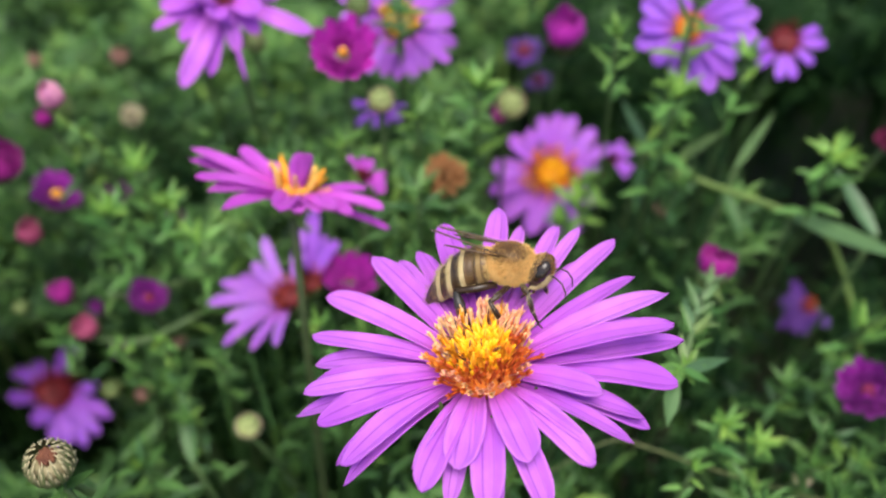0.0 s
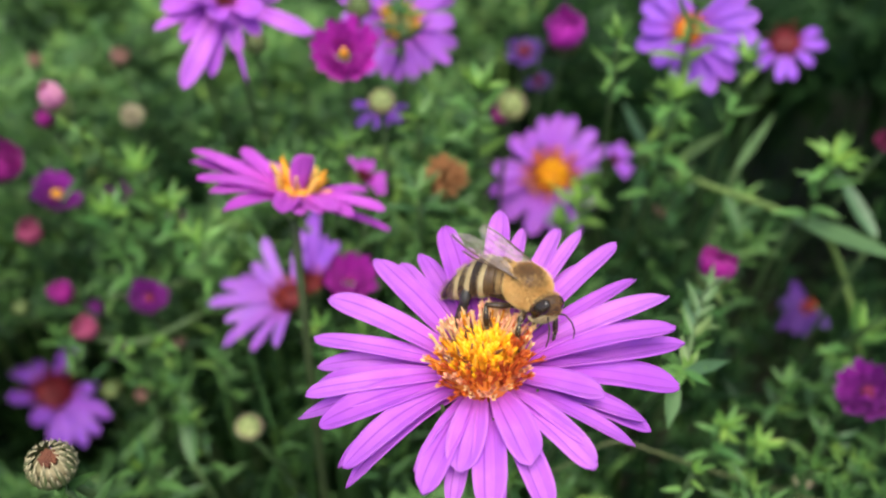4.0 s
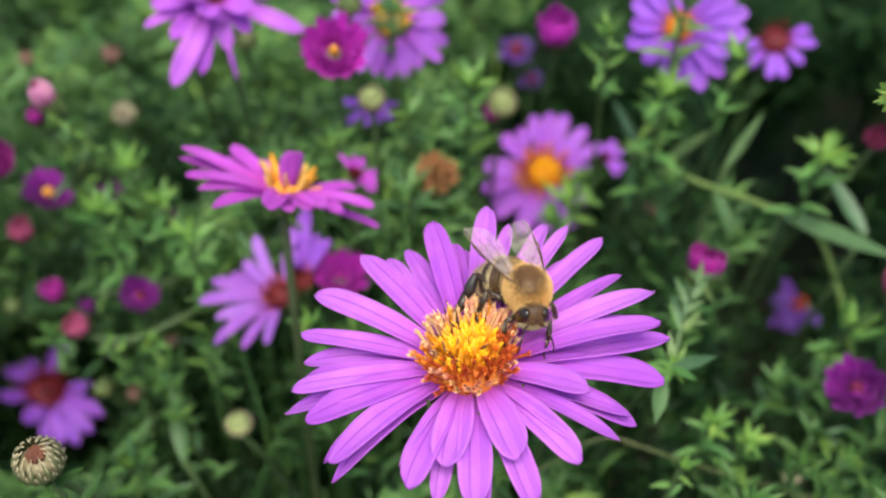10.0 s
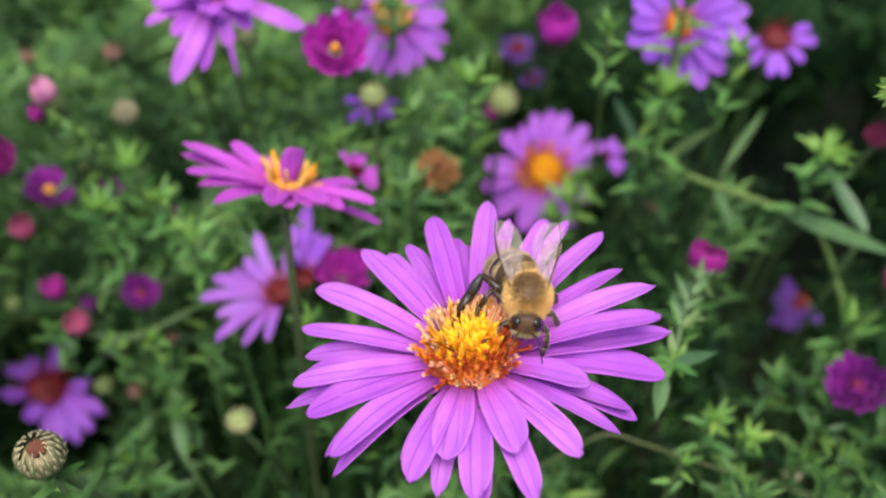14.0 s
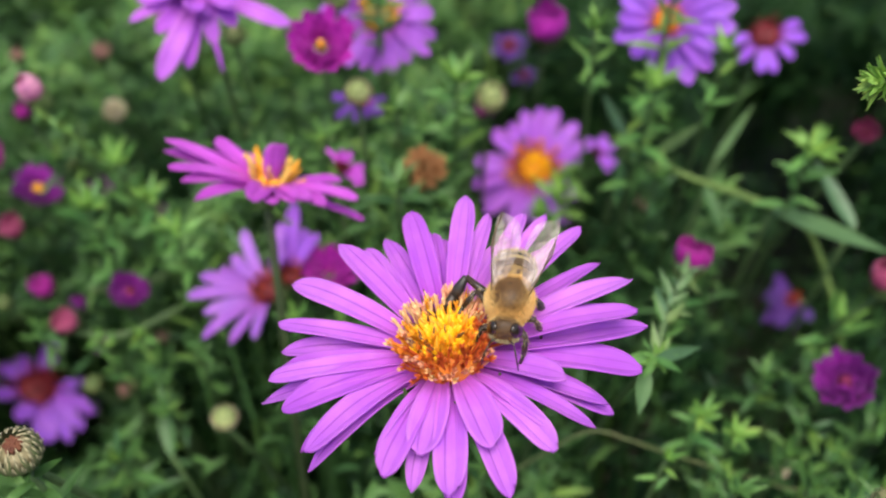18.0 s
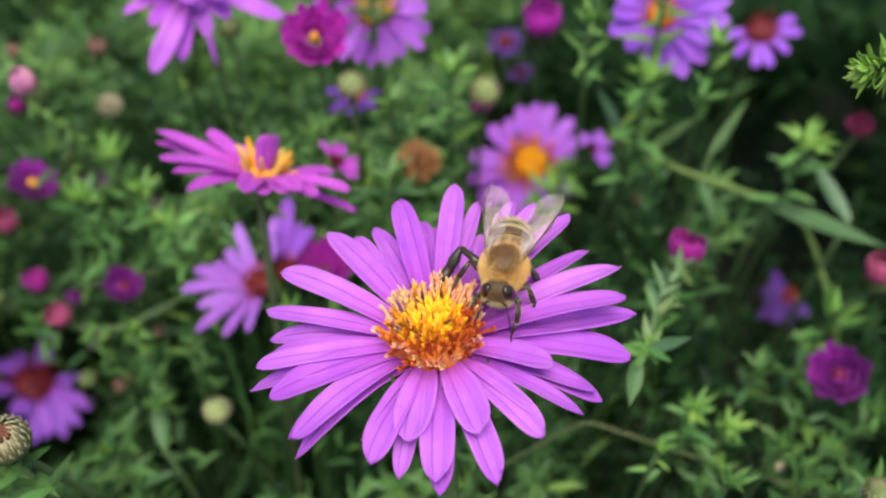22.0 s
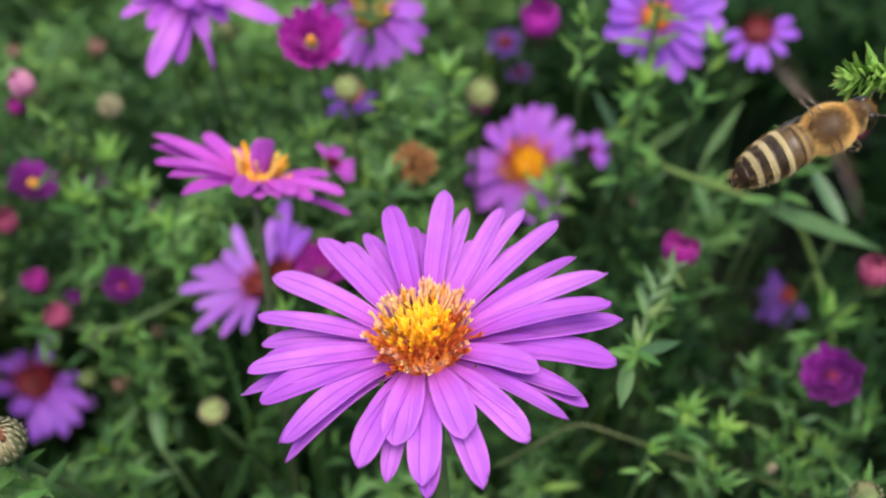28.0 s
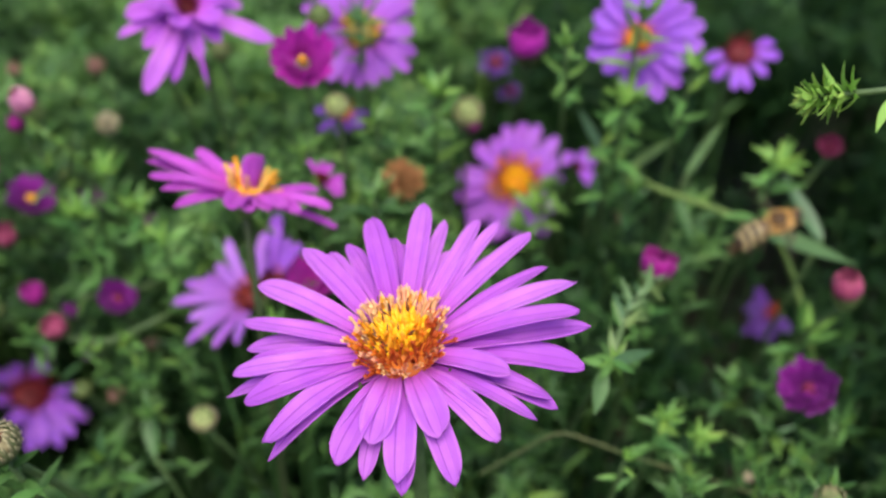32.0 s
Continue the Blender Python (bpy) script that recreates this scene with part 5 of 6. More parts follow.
long_leaf((-0.0455, 0.0407, 0.3311), (-0.0487, 0.0515, 0.3374), 0.00269, "upright strap leaf low in the bush", "leaf")
long_leaf((-0.0417, -0.0044, 0.3793), (-0.0357, -0.0051, 0.3837), 0.00143, "pale green leaf under a closed head", "fresh")
shoot((0.0530, 0.0090, 0.3647), (0.060, 0.111, 0.0), "bright leafy shoot low beside the flower", mat='leaf', leaves=14, top=0.02, size=0.7, seed=104)
shoot((0.0474, 0.0145, 0.3581), (0.052, 0.116, 0.0), "bright leafy shoot low beside the flower", mat='leaf', leaves=12, top=0.02, size=0.7, seed=105)
shoot((0.0501, 0.0106, 0.3600), (0.054, 0.110, 0.0), "bright leafy shoot low beside the flower", mat='leaf', leaves=12, top=0.02, size=0.6, seed=106)
shoot((0.0285, 0.0164, 0.3616), (0.031, 0.116, 0.0), "small green shoot tip beside a bowed stem", mat='fresh', leaves=3, top=0.012, size=0.55, crown=6, seed=180)
shoot((0.0357, 0.0102, 0.3631), (0.039, 0.110, 0.0), "small green shoot tip beside a bowed stem", mat='leaf', leaves=6, top=0.012, size=0.6, crown=8, seed=181)
shoot((0.0386, 0.0334, 0.3494), (0.042, 0.133, 0.0), "small green shoot tip beside a bowed stem", mat='fresh', leaves=8, top=0.012, size=0.75, crown=8, seed=182)
shoot((0.0503, 0.0266, 0.3484), (0.054, 0.127, 0.0), "small green shoot tip beside a bowed stem", mat='leaf', leaves=9, top=0.012, size=0.8, crown=8, seed=183)
shoot((0.0540, 0.0487, 0.3411), (0.058, 0.149, 0.0), "small green shoot tip beside a bowed stem", mat='leaf', leaves=10, top=0.012, size=0.85, crown=7, seed=184)
shoot((0.0592, 0.0395, 0.3383), (0.064, 0.140, 0.0), "soft green leafy shoot low in the bush", mat='leaf', leaves=12, top=0.022, size=0.9, seed=131)
shoot((0.0724, 0.0424, 0.3377), (0.078, 0.142, 0.0), "soft green leafy shoot low in the bush", mat='leaf', leaves=12, top=0.022, size=1.0, seed=132)
shoot((0.0631, 0.0271, 0.3415), (0.068, 0.127, 0.0), "soft green leafy shoot low in the bush", mat='leaf', leaves=12, top=0.022, size=0.85, seed=134)
shoot((0.0670, 0.0579, 0.3341), (0.072, 0.158, 0.0), "soft green leafy shoot low in the bush", mat='leaf', leaves=12, top=0.022, size=0.9, seed=135)
long_leaf((0.0441, 0.0205, 0.4139), (0.0414, 0.0213, 0.4175), 0.00095, "fresh green leaf on a leafy shoot tip", "young leaf", owner=tip_shoot)
long_leaf((0.0484, 0.0189, 0.4147), (0.0462, 0.0153, 0.4128), 0.00095, "pale green leaf hanging from a leafy shoot", "young leaf", owner=tip_shoot)
twig([(0.0374, 0.1166, 0.3434), (0.0412, 0.0973, 0.3530), (0.0468, 0.0914, 0.3525), (0.0545, 0.0896, 0.3504), (0.0644, 0.0871, 0.3475), (0.0739, 0.0865, 0.3402), (0.0851, 0.0807, 0.3137), (0.1180, 0.1004, 0.2326)], 0.00063, "bowed olive-green stem across the bush", "twig")
twig([(0.0101, 0.0295, 0.3410), (0.0159, 0.0306, 0.3450), (0.0219, 0.0314, 0.3486), (0.0275, 0.0305, 0.3476), (0.0332, 0.0303, 0.3449), (0.0415, 0.0309, 0.3404), (0.0531, 0.0321, 0.3340), (0.0653, 0.0340, 0.3233), (0.1023, 0.0517, 0.2534)], 0.00025, "bowed olive-brown stem below the large flower", "brown twig")
twig([(-0.0731, 0.0865, 0.3267), (-0.0637, 0.0904, 0.3248), (-0.0550, 0.0986, 0.3216), (-0.0496, 0.1051, 0.3032), (-0.0564, 0.1005, 0.2322)], 0.00071, "thin green side stem of a bud", "stem")
twig([(-0.0704, 0.0690, 0.3320), (-0.0620, 0.0716, 0.3286), (-0.0532, 0.0741, 0.3316), (-0.0497, 0.0812, 0.3270), (-0.0505, 0.0923, 0.3010), (-0.0576, 0.0857, 0.2407)], 0.00064, "thin green side stem of a bud", "stem")
pink_stem = twig([(-0.0728, 0.0875, 0.3716), (-0.0715, 0.0862, 0.3696), (-0.0689, 0.0896, 0.3632), (-0.0647, 0.0978, 0.3468), (-0.0600, 0.1042, 0.3283), (-0.0682, 0.1098, 0.2694)], 0.00048, "green stem of a pink bud", "lime stem")
stem_leaves(pink_stem, [(-0.0722, 0.0868, 0.3706), (-0.0689, 0.0896, 0.3632), (-0.0647, 0.0978, 0.3468)], 20, 0.6, "fresh", 8)


# ---- ground and deep foliage ----
OPEN_PLACE = Vector((0.0, -0.06, 0.46))  # the clear air before the bush's sloping face


def canopy(x, y):
    """Height of the leafy surface of the bush, just under the flower heads around."""
    near = Vector((x, y))
    total, weight = 0.0, 0.0
    for p, r in HEADS:
        if p.z > 0.395 or p.y < 0.02:
            continue
        w = 1 / ((near - p.xy).length_squared + 0.0004) ** 1.5
        total, weight = total + w * p.z, weight + w
    z = total / weight - 0.004
    return z - 0.25 * max(0.0, y - 0.15) + 0.012 * noise.noise((x * 25, y * 25, 5.0))


def build_ground():
    g = Geo()
    rows = []
    steps = [-60, -8, -2] + [-1 + 0.08 * i for i in range(26)] + [2, 8, 60]
    for y in steps:
        rows.append([((x, y, 0.012 * noise.noise((x * 9, y * 9, 0)) if abs(x) < 2 and abs(y) < 2 else 0.0), (x, y)) for x in steps])
    g.grid(rows)
    me = g.mesh("ground", "soil")
    ob = new("ground", me)
    tagged(ob, "dark damp garden soil under the bush", "ground", "", "structure")


def leaf_template():
    """Corners and faces of one small folded leaf along +x, of unit length and width."""
    v, f = [], []
    for s, w in ((0, 0.15), (0.35, 0.9), (0.7, 0.75), (1.0, 0.05)):
        v += [(s, -w / 2, 0.12 * w - 0.22 * s * s), (s, 0, -0.22 * s * s), (s, w / 2, 0.12 * w - 0.22 * s * s)]
    for i in range(3):
        for j in range(2):
            f.append((3 * i + j, 3 * i + 3 + j, 3 * i + 4 + j, 3 * i + 1 + j))
    return np.array(v), np.array(f)


def build_foliage(name, count, mat, label, seed, deep, patch_at, grow=1.0, under=0.0, gap=0.3, far=0.0, around=False):
    """A mass of small leafy shoots that fills the bush behind the flowers, kept clear of the heads' open side."""
    rnd = np.random.default_rng(seed)
    lv, lf = leaf_template()
    spots, frames, stems = [], [], []
    made = 0
    while made < count:
        y = rnd.uniform(0.0, 0.46)
        x = rnd.uniform(-1, 1) * (0.10 + 0.56 * (y + 0.06))
        if around:
            x, y = rnd.uniform(-0.62, 0.62), rnd.uniform(-0.12, 0.72)
            if (y < 0.46 and abs(x) < 0.11 + 0.58 * max(0.0, y + 0.06)) or x * x / 0.36 + (y - 0.25) ** 2 / 0.2 > 1:
                continue
        patch = noise.noise((x * 24 + seed, y * 24, 0.3)) + 0.6 * noise.noise((x * 60, y * 60, seed))
        if patch < patch_at + rnd.uniform(-0.12, 0.12) + (gap if x > 0.025 and y > 0.06 else 0.0) + (far if y > 0.13 else 0.0) - (0.06 if x < -0.02 and y > 0.07 else 0.0):
            continue
        if any((x - hx) ** 2 + (y - hy) ** 2 < r * r for hx, hy, r in CLEARINGS):
            continue
        made += 1
        drop = under + abs(rnd.normal(0, deep)) + (0.062 * max(0.0, 0.075 - y) / 0.075)
        top = Vector((x, y, canopy(x, y) - drop))
        lean = Vector((rnd.normal(0, 0.35), rnd.normal(0, 0.35) - 0.25, 1)).normalized()
        length = rnd.uniform(0.012, 0.034)
        n, crown = int(length / 0.0021), int(rnd.integers(5, 9))
        size = grow * rnd.uniform(0.8, 1.3) * (1 + 3.2 * max(0.0, y - 0.12))
        side0 = lean.orthogonal().normalized()
        for i in range(n + crown):
            s = min(1.0, i / n)
            p = top - lean * length * (1 - s)
            a = i * 2.4 + rnd.uniform(-0.4, 0.4)
            side = math.cos(a) * side0 + math.sin(a) * lean.cross(side0)
            lift = rnd.uniform(0.1, 0.6) if i < n else rnd.uniform(0.2, 1.5)
            d = (side + lean * lift).normalized()
            up = (lean - d * d.dot(lean)).normalized()
            w = d.cross(up)
            L = size * (0.0076 - 0.0024 * s) * rnd.uniform(0.65, 1.25)
            W = L * rnd.uniform(0.15, 0.24) * (1 + 1.5 * max(0.0, y - 0.12))
            spots.append(tuple(p + d * L * 0.5))
            frames.append(((d.x * L, w.x * W, up.x * L), (d.y * L, w.y * W, up.y * L), (d.z * L, w.z * W, up.z * L), tuple(p)))
        end = top - lean * length
        stems.append((Vector((end.x, end.y, -0.005)) if made % 5 == 0 else end - Vector((0, 0, 0.03)), end, top))
    spots, frames = np.array(spots), np.array(frames)
    keep = np.ones(len(spots), bool)
    for p, r in HEADS:
        way = np.array((OPEN_PLACE - p).normalized())
        off = spots - np.array(p)
        along = off @ way
        aside = np.linalg.norm(off - along[:, None] * way, axis=1)
        keep &= ~((along > -r * 0.5) & (aside < r * 0.95 + 0.001))
    frames = frames[keep]
    clear = []
    for stem in stems:
        dots = [stem[0].lerp(stem[1], k / 8) for k in range(9)] + [stem[1].lerp(stem[2], k / 3) for k in range(1, 4)]
        hidden = False
        for p, r in HEADS:
            way = (OPEN_PLACE - p).normalized()
            hidden = hidden or any((d - p).dot(way) > 0 and (d - p - way * (d - p).dot(way)).length < r for d in dots)
        if not hidden:
            clear.append(stem)
    stems = clear
    v = (np.einsum("nij,kj->nki", frames[:, :3], lv) + frames[:, 3][:, None]).reshape(-1, 3)
    f = (lf[None] + (np.arange(len(frames)) * len(lv))[:, None, None]).reshape(-1, 4)
    corners, faces, total = [v], [f], len(v)
    for low, end, top in stems:
        for p, q, r in ((low, end, 0.0006), (end, top, 0.0004)):
            side = (q - p).orthogonal().normalized()
            ring = [side, (q - p).normalized().cross(side), -side, -(q - p).normalized().cross(side)]
            corners.append(np.array([tuple(c + o * r) for c in (p, q) for o in ring]))
            faces.append(np.array([(total + j, total + (j + 1) % 4, total + 4 + (j + 1) % 4, total + 4 + j) for j in range(4)]))
            total += 8
    me = bpy.data.meshes.new(name)
    v, f = np.concatenate(corners), np.concatenate(faces)
    me.vertices.add(len(v))
    me.vertices.foreach_set("co", v.astype(np.float32).ravel())
    me.loops.add(4 * len(f))
    me.loops.foreach_set("vertex_index", f.astype(np.int32).ravel())
    me.polygons.add(len(f))
    me.polygons.foreach_set("loop_start", np.arange(len(f), dtype=np.int32) * 4)
    me.polygons.foreach_set("use_smooth", [True] * len(f))
    me.update(calc_edges=True)
    me.materials.append(MAT[mat])
    tagged(new(name, me), label, "foliage", "", "stuff")


CLEARINGS = [  # dark gaps in the bush: x, y, radius
    (0.034, 0.150, 0.020), (0.078, 0.110, 0.022), (0.018, 0.172, 0.026), (0.046, 0.172, 0.022), (0.036, 0.215, 0.030), (0.044, 0.265, 0.036), (0.037, 0.042, 0.018), (-0.042, 0.047, 0.012), (-0.137, 0.255, 0.026), (-0.155, 0.297, 0.030), (0.123, 0.241, 0.030), (0.092, 0.190, 0.022), (0.141, 0.232, 0.030), (0.144, 0.291, 0.034), (0.121, 0.297, 0.030), (0.164, 0.279, 0.034), (0.119, 0.207, 0.024),
]
build_ground()
# The innermost layer wears the darkened leaves that stand in for shade.
build_foliage("deep_foliage", 3600, "foliage", "dense mass of small lance leaves in a green darkened as inner shade", 7, 0.030, -0.25, 0.95, 0.024, 0.25, -0.2)
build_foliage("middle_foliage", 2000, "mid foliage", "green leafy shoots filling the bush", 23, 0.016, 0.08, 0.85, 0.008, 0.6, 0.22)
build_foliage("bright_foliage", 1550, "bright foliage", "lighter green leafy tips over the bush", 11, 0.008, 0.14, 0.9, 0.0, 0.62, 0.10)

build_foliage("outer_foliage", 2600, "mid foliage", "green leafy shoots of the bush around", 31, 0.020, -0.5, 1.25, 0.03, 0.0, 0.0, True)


# ---- the bee ----
MAT["chitin"] = plain_material("dark brown chitin", (0.018, 0.010, 0.006), (0.05, 0.028, 0.014), 900, 0.32, 0.3, 0.0001, 0.5)
MAT["amber chitin"] = plain_material("amber brown chitin", (0.06, 0.034, 0.014), (0.15, 0.088, 0.038), 900, 0.38, 0.3, 0.0001, 0.5)
MAT["pelt"] = plain_material("tan bee skin", (0.20, 0.115, 0.035), (0.36, 0.22, 0.075), 700, 0.8, 0.5, 0.0001, 0.2)
MAT["scute"] = plain_material("bare brown back", (0.055, 0.028, 0.010), (0.12, 0.065, 0.024), 700, 0.5, 0.4, 0.0001, 0.4)
MAT["face"] = plain_material("dark brown face", (0.045, 0.028, 0.016), (0.13, 0.08, 0.045), 900, 0.55, 0.4, 0.0001, 0.35)
MAT["golden hair"] = plain_material("golden brown hair", (0.76, 0.43, 0.12), (0.95, 0.69, 0.29), 260, 0.75, 0.0, 0.0001, 0.2)
MAT["brown hair"] = plain_material("short brown hair", (0.15, 0.07, 0.02), (0.30, 0.15, 0.045), 300, 0.7, 0.0, 0.0001, 0.2)
MAT["chestnut hair"] = plain_material("chestnut hair", (0.19, 0.09, 0.028), (0.38, 0.20, 0.07), 300, 0.7, 0.0, 0.0001, 0.2)
MAT["pale hair"] = plain_material("cream hair", (0.46, 0.36, 0.17), (0.70, 0.58, 0.34), 300, 0.75, 0.0, 0.0001, 0.2)
MAT["tan hair"] = plain_material("dull tan hair", (0.24, 0.15, 0.06), (0.42, 0.29, 0.13), 300, 0.75, 0.0, 0.0001, 0.2)
MAT["eye"] = plain_material("black compound eye", (0.010, 0.007, 0.005), (0.035, 0.022, 0.014), 1500, 0.18, 0.2, 0.0001, 0.6)
MAT["pollen basket"] = plain_material("grey-black hind shin", (0.012, 0.010, 0.009), (0.06, 0.055, 0.05), 500, 0.45, 0.3, 0.0001, 0.5)


def wing_material():
    m, t, s = material("clear wing membrane")
    s.inputs["Base Color"].default_value = (0.78, 0.65, 0.59, 1)
    s.inputs["Roughness"].default_value = 0.2
    s.inputs["Specular IOR Level"].default_value = 0.9
    clear = t.nodes.new("ShaderNodeBsdfTransparent")
    clear.inputs[0].default_value = (0.96, 0.93, 0.90, 1)
    mix = t.nodes.new("ShaderNodeMixShader")
    cells = textured(t, 900, None, 3)
    t.links.new(ramp(t, cells, [(0.3, (0.10, 0.10, 0.10)), (0.7, (0.28, 0.28, 0.28))]), mix.inputs[0])
    t.links.new(clear.outputs[0], mix.inputs[1])
    t.links.new(s.outputs[0], mix.inputs[2])
    t.links.new(mix.outputs[0], t.nodes["Material Output"].inputs[0])
    return m


MAT["wing"] = wing_material()
MM = 0.00110


def hairs(points, length, width, mat, seed, lay=(0, 0, 0), name="hair_coat"):
    """A coat of fine single hairs that stand on the given places and normals, leaning along `lay`."""
    g, rnd = Geo(), random.Random(seed)
    lay = Vector(lay)
    for p, n in points:
        d = (n + lay + Vector((rnd.uniform(-1, 1), rnd.uniform(-1, 1), rnd.uniform(-1, 1))) * 0.55).normalized()
        side = d.orthogonal().normalized()
        side = math.cos(rnd.uniform(0, 6.28)) * side + math.sin(rnd.uniform(0, 6.28)) * d.cross(side)
        ll = length * rnd.uniform(0.6, 1.3)
        k = len(g.v)
        mid = p + d * ll * 0.55 + n * ll * 0.1
        g.v += [tuple(p - side * width), tuple(p + side * width), tuple(mid + side * width * 0.8), tuple(mid - side * width * 0.8), tuple(p + d * ll + lay * ll * 0.3)]
        g.uv += [(0, 0), (0, 1), (0.5, 1), (0.5, 0), (1, 0.5)]
        g.f += [(k, k + 1, k + 2, k + 3), (k + 3, k + 2, k + 4)]
    return g.mesh(name, mat)


def on_ball(centre, size, count, seed, keep=None):
    rnd, found = random.Random(seed), []
    while len(found) < count:
        n = Vector((rnd.gauss(0, 1), rnd.gauss(0, 1), rnd.gauss(0, 1))).normalized()
        if keep and not keep(n):
            continue
        p = Vector(centre) + Vector((n.x * size[0], n.y * size[1], n.z * size[2]))
        q = Vector((n.x / size[0], n.y / size[1], n.z / size[2])).normalized()
        found.append((p, q))
    return found


WAIST = Vector((-1.3, 0, -0.1)) * MM


def spine(s):
    """Place and half width and half height of the abdomen, s from the waist (0) to the tip (1)."""
    x = -1.35 - 7.3 * s + 0.6 * s * s
    z = -0.10 + 0.1 * s - 3.0 * s * s
    r = 1.76 * math.sin(math.pi * (0.10 + 0.86 * s) ** 0.82) ** 0.62
    return Vector((x, 0, z)) * MM - WAIST, max(0.05, r) * MM, max(0.05, r * 0.92) * MM


def abdomen_ring(s0, s1, lift, mat, name, steps=4, sides=24):
    g, rows = Geo(), []
    for i in range(steps + 1):
        q = i / steps
        s = s0 + (s1 - s0) * q
        c, w, h = spine(s)
        grow = 1 + lift + 0.025 * math.sin(math.pi * q)
        rows.append([(c + Vector((0.35 * (h / MM) * math.sin(b) * 0.12 * MM, w * grow * math.cos(b), h * grow * math.sin(b))), (q, j / sides)) for j, b in ((j, 2 * math.pi * j / sides) for j in range(sides))])
    g.grid(rows, True)
    g.f.append(tuple(range(sides)))
    g.f.append(tuple(len(g.v) - sides + j for j in range(sides))[::-1])
    return g.mesh(name, mat)


def wing_mesh(length, width, mat="wing"):
    """A wing blade along +x with a straight front edge and a full rounded hind edge."""
    g, rows = Geo(), []
    for i in range(21):
        s = i / 20
        tip = math.sqrt(max(0.0, 1 - (max(0.0, s - 0.70) / 0.30) ** 2.4))
        front = width * 0.20 * min(1.0, 0.35 + 1.6 * s) * tip
        back = width * 0.80 * min(1.0, 0.16 + 1.5 * s) ** 0.8 * tip
        rows.append([((length * s, front + (-back - front) * v, 0.05 * width * math.sin(6 * v + 4 * s)), (s, v)) for v in (0, 0.2, 0.4, 0.6, 0.8, 1)])
    g.grid(rows)
    return g.mesh("wing", mat)


def veins_mesh(length, width):
    g, r = Geo(), 0.03 * MM
    f = lambda s, v: Vector((length * s, width * (0.2 - v), 0.02 * width))
    for line in (((0, 0.1), (0.4, 0.02), (0.75, 0.02), (0.97, 0.2)), ((0, 0.15), (0.35, 0.25), (0.6, 0.32), (0.92, 0.4)), ((0, 0.2), (0.3, 0.5), (0.55, 0.62), (0.8, 0.7)),
                 ((0.35, 0.25), (0.4, 0.5)), ((0.6, 0.32), (0.62, 0.62)), ((0.58, 0.05), (0.66, 0.33)), ((0.75, 0.05), (0.8, 0.38))):
        g.tube([f(*q) for q in line], 2.1 * r if line[-1] == (0.97, 0.2) else 0.75 * r, 5)
    return g.mesh("vein_web", "amber chitin")


LEGS = {  # root, knee, ankle, foot in mm; thickness of thigh, shin, foot
    ("front", 1): ((1.2, 0.8, -1.5), (2.2, 1.7, -1.6), (2.7, 1.6, -3.2), (3.1, 1.3, -4.4), (0.30, 0.25, 0.14)),
    ("middle", 1): ((0.1, 1.0, -1.6), (0.6, 2.1, -1.2), (0.4, 2.6, -2.9), (0.3, 2.7, -4.5), (0.32, 0.27, 0.16)),
    ("hind", 1): ((-0.9, 0.9, -1.6), (-1.6, 2.0, -1.3), (-2.4, 2.4, -3.2), (-2.6, 2.5, -4.9), (0.32, 0.36, 0.26)),
    ("front", -1): ((1.2, -0.8, -1.5), (2.0, -2.0, -1.5), (2.4, -2.1, -3.1), (2.8, -1.8, -4.4), (0.30, 0.25, 0.14)),
    ("middle", -1): ((0.1, -1.0, -1.6), (-0.9, -2.9, -0.5), (-0.2, -3.8, -1.9), (1.0, -4.6, -3.2), (0.28, 0.26, 0.17)),
    ("hind", -1): ((-0.9, -0.9, -1.6), (-2.0, -3.9, -0.2), (-1.2, -4.7, -1.8), (0.1, -5.8, -3.2), (0.36, 0.50, 0.42)),
}


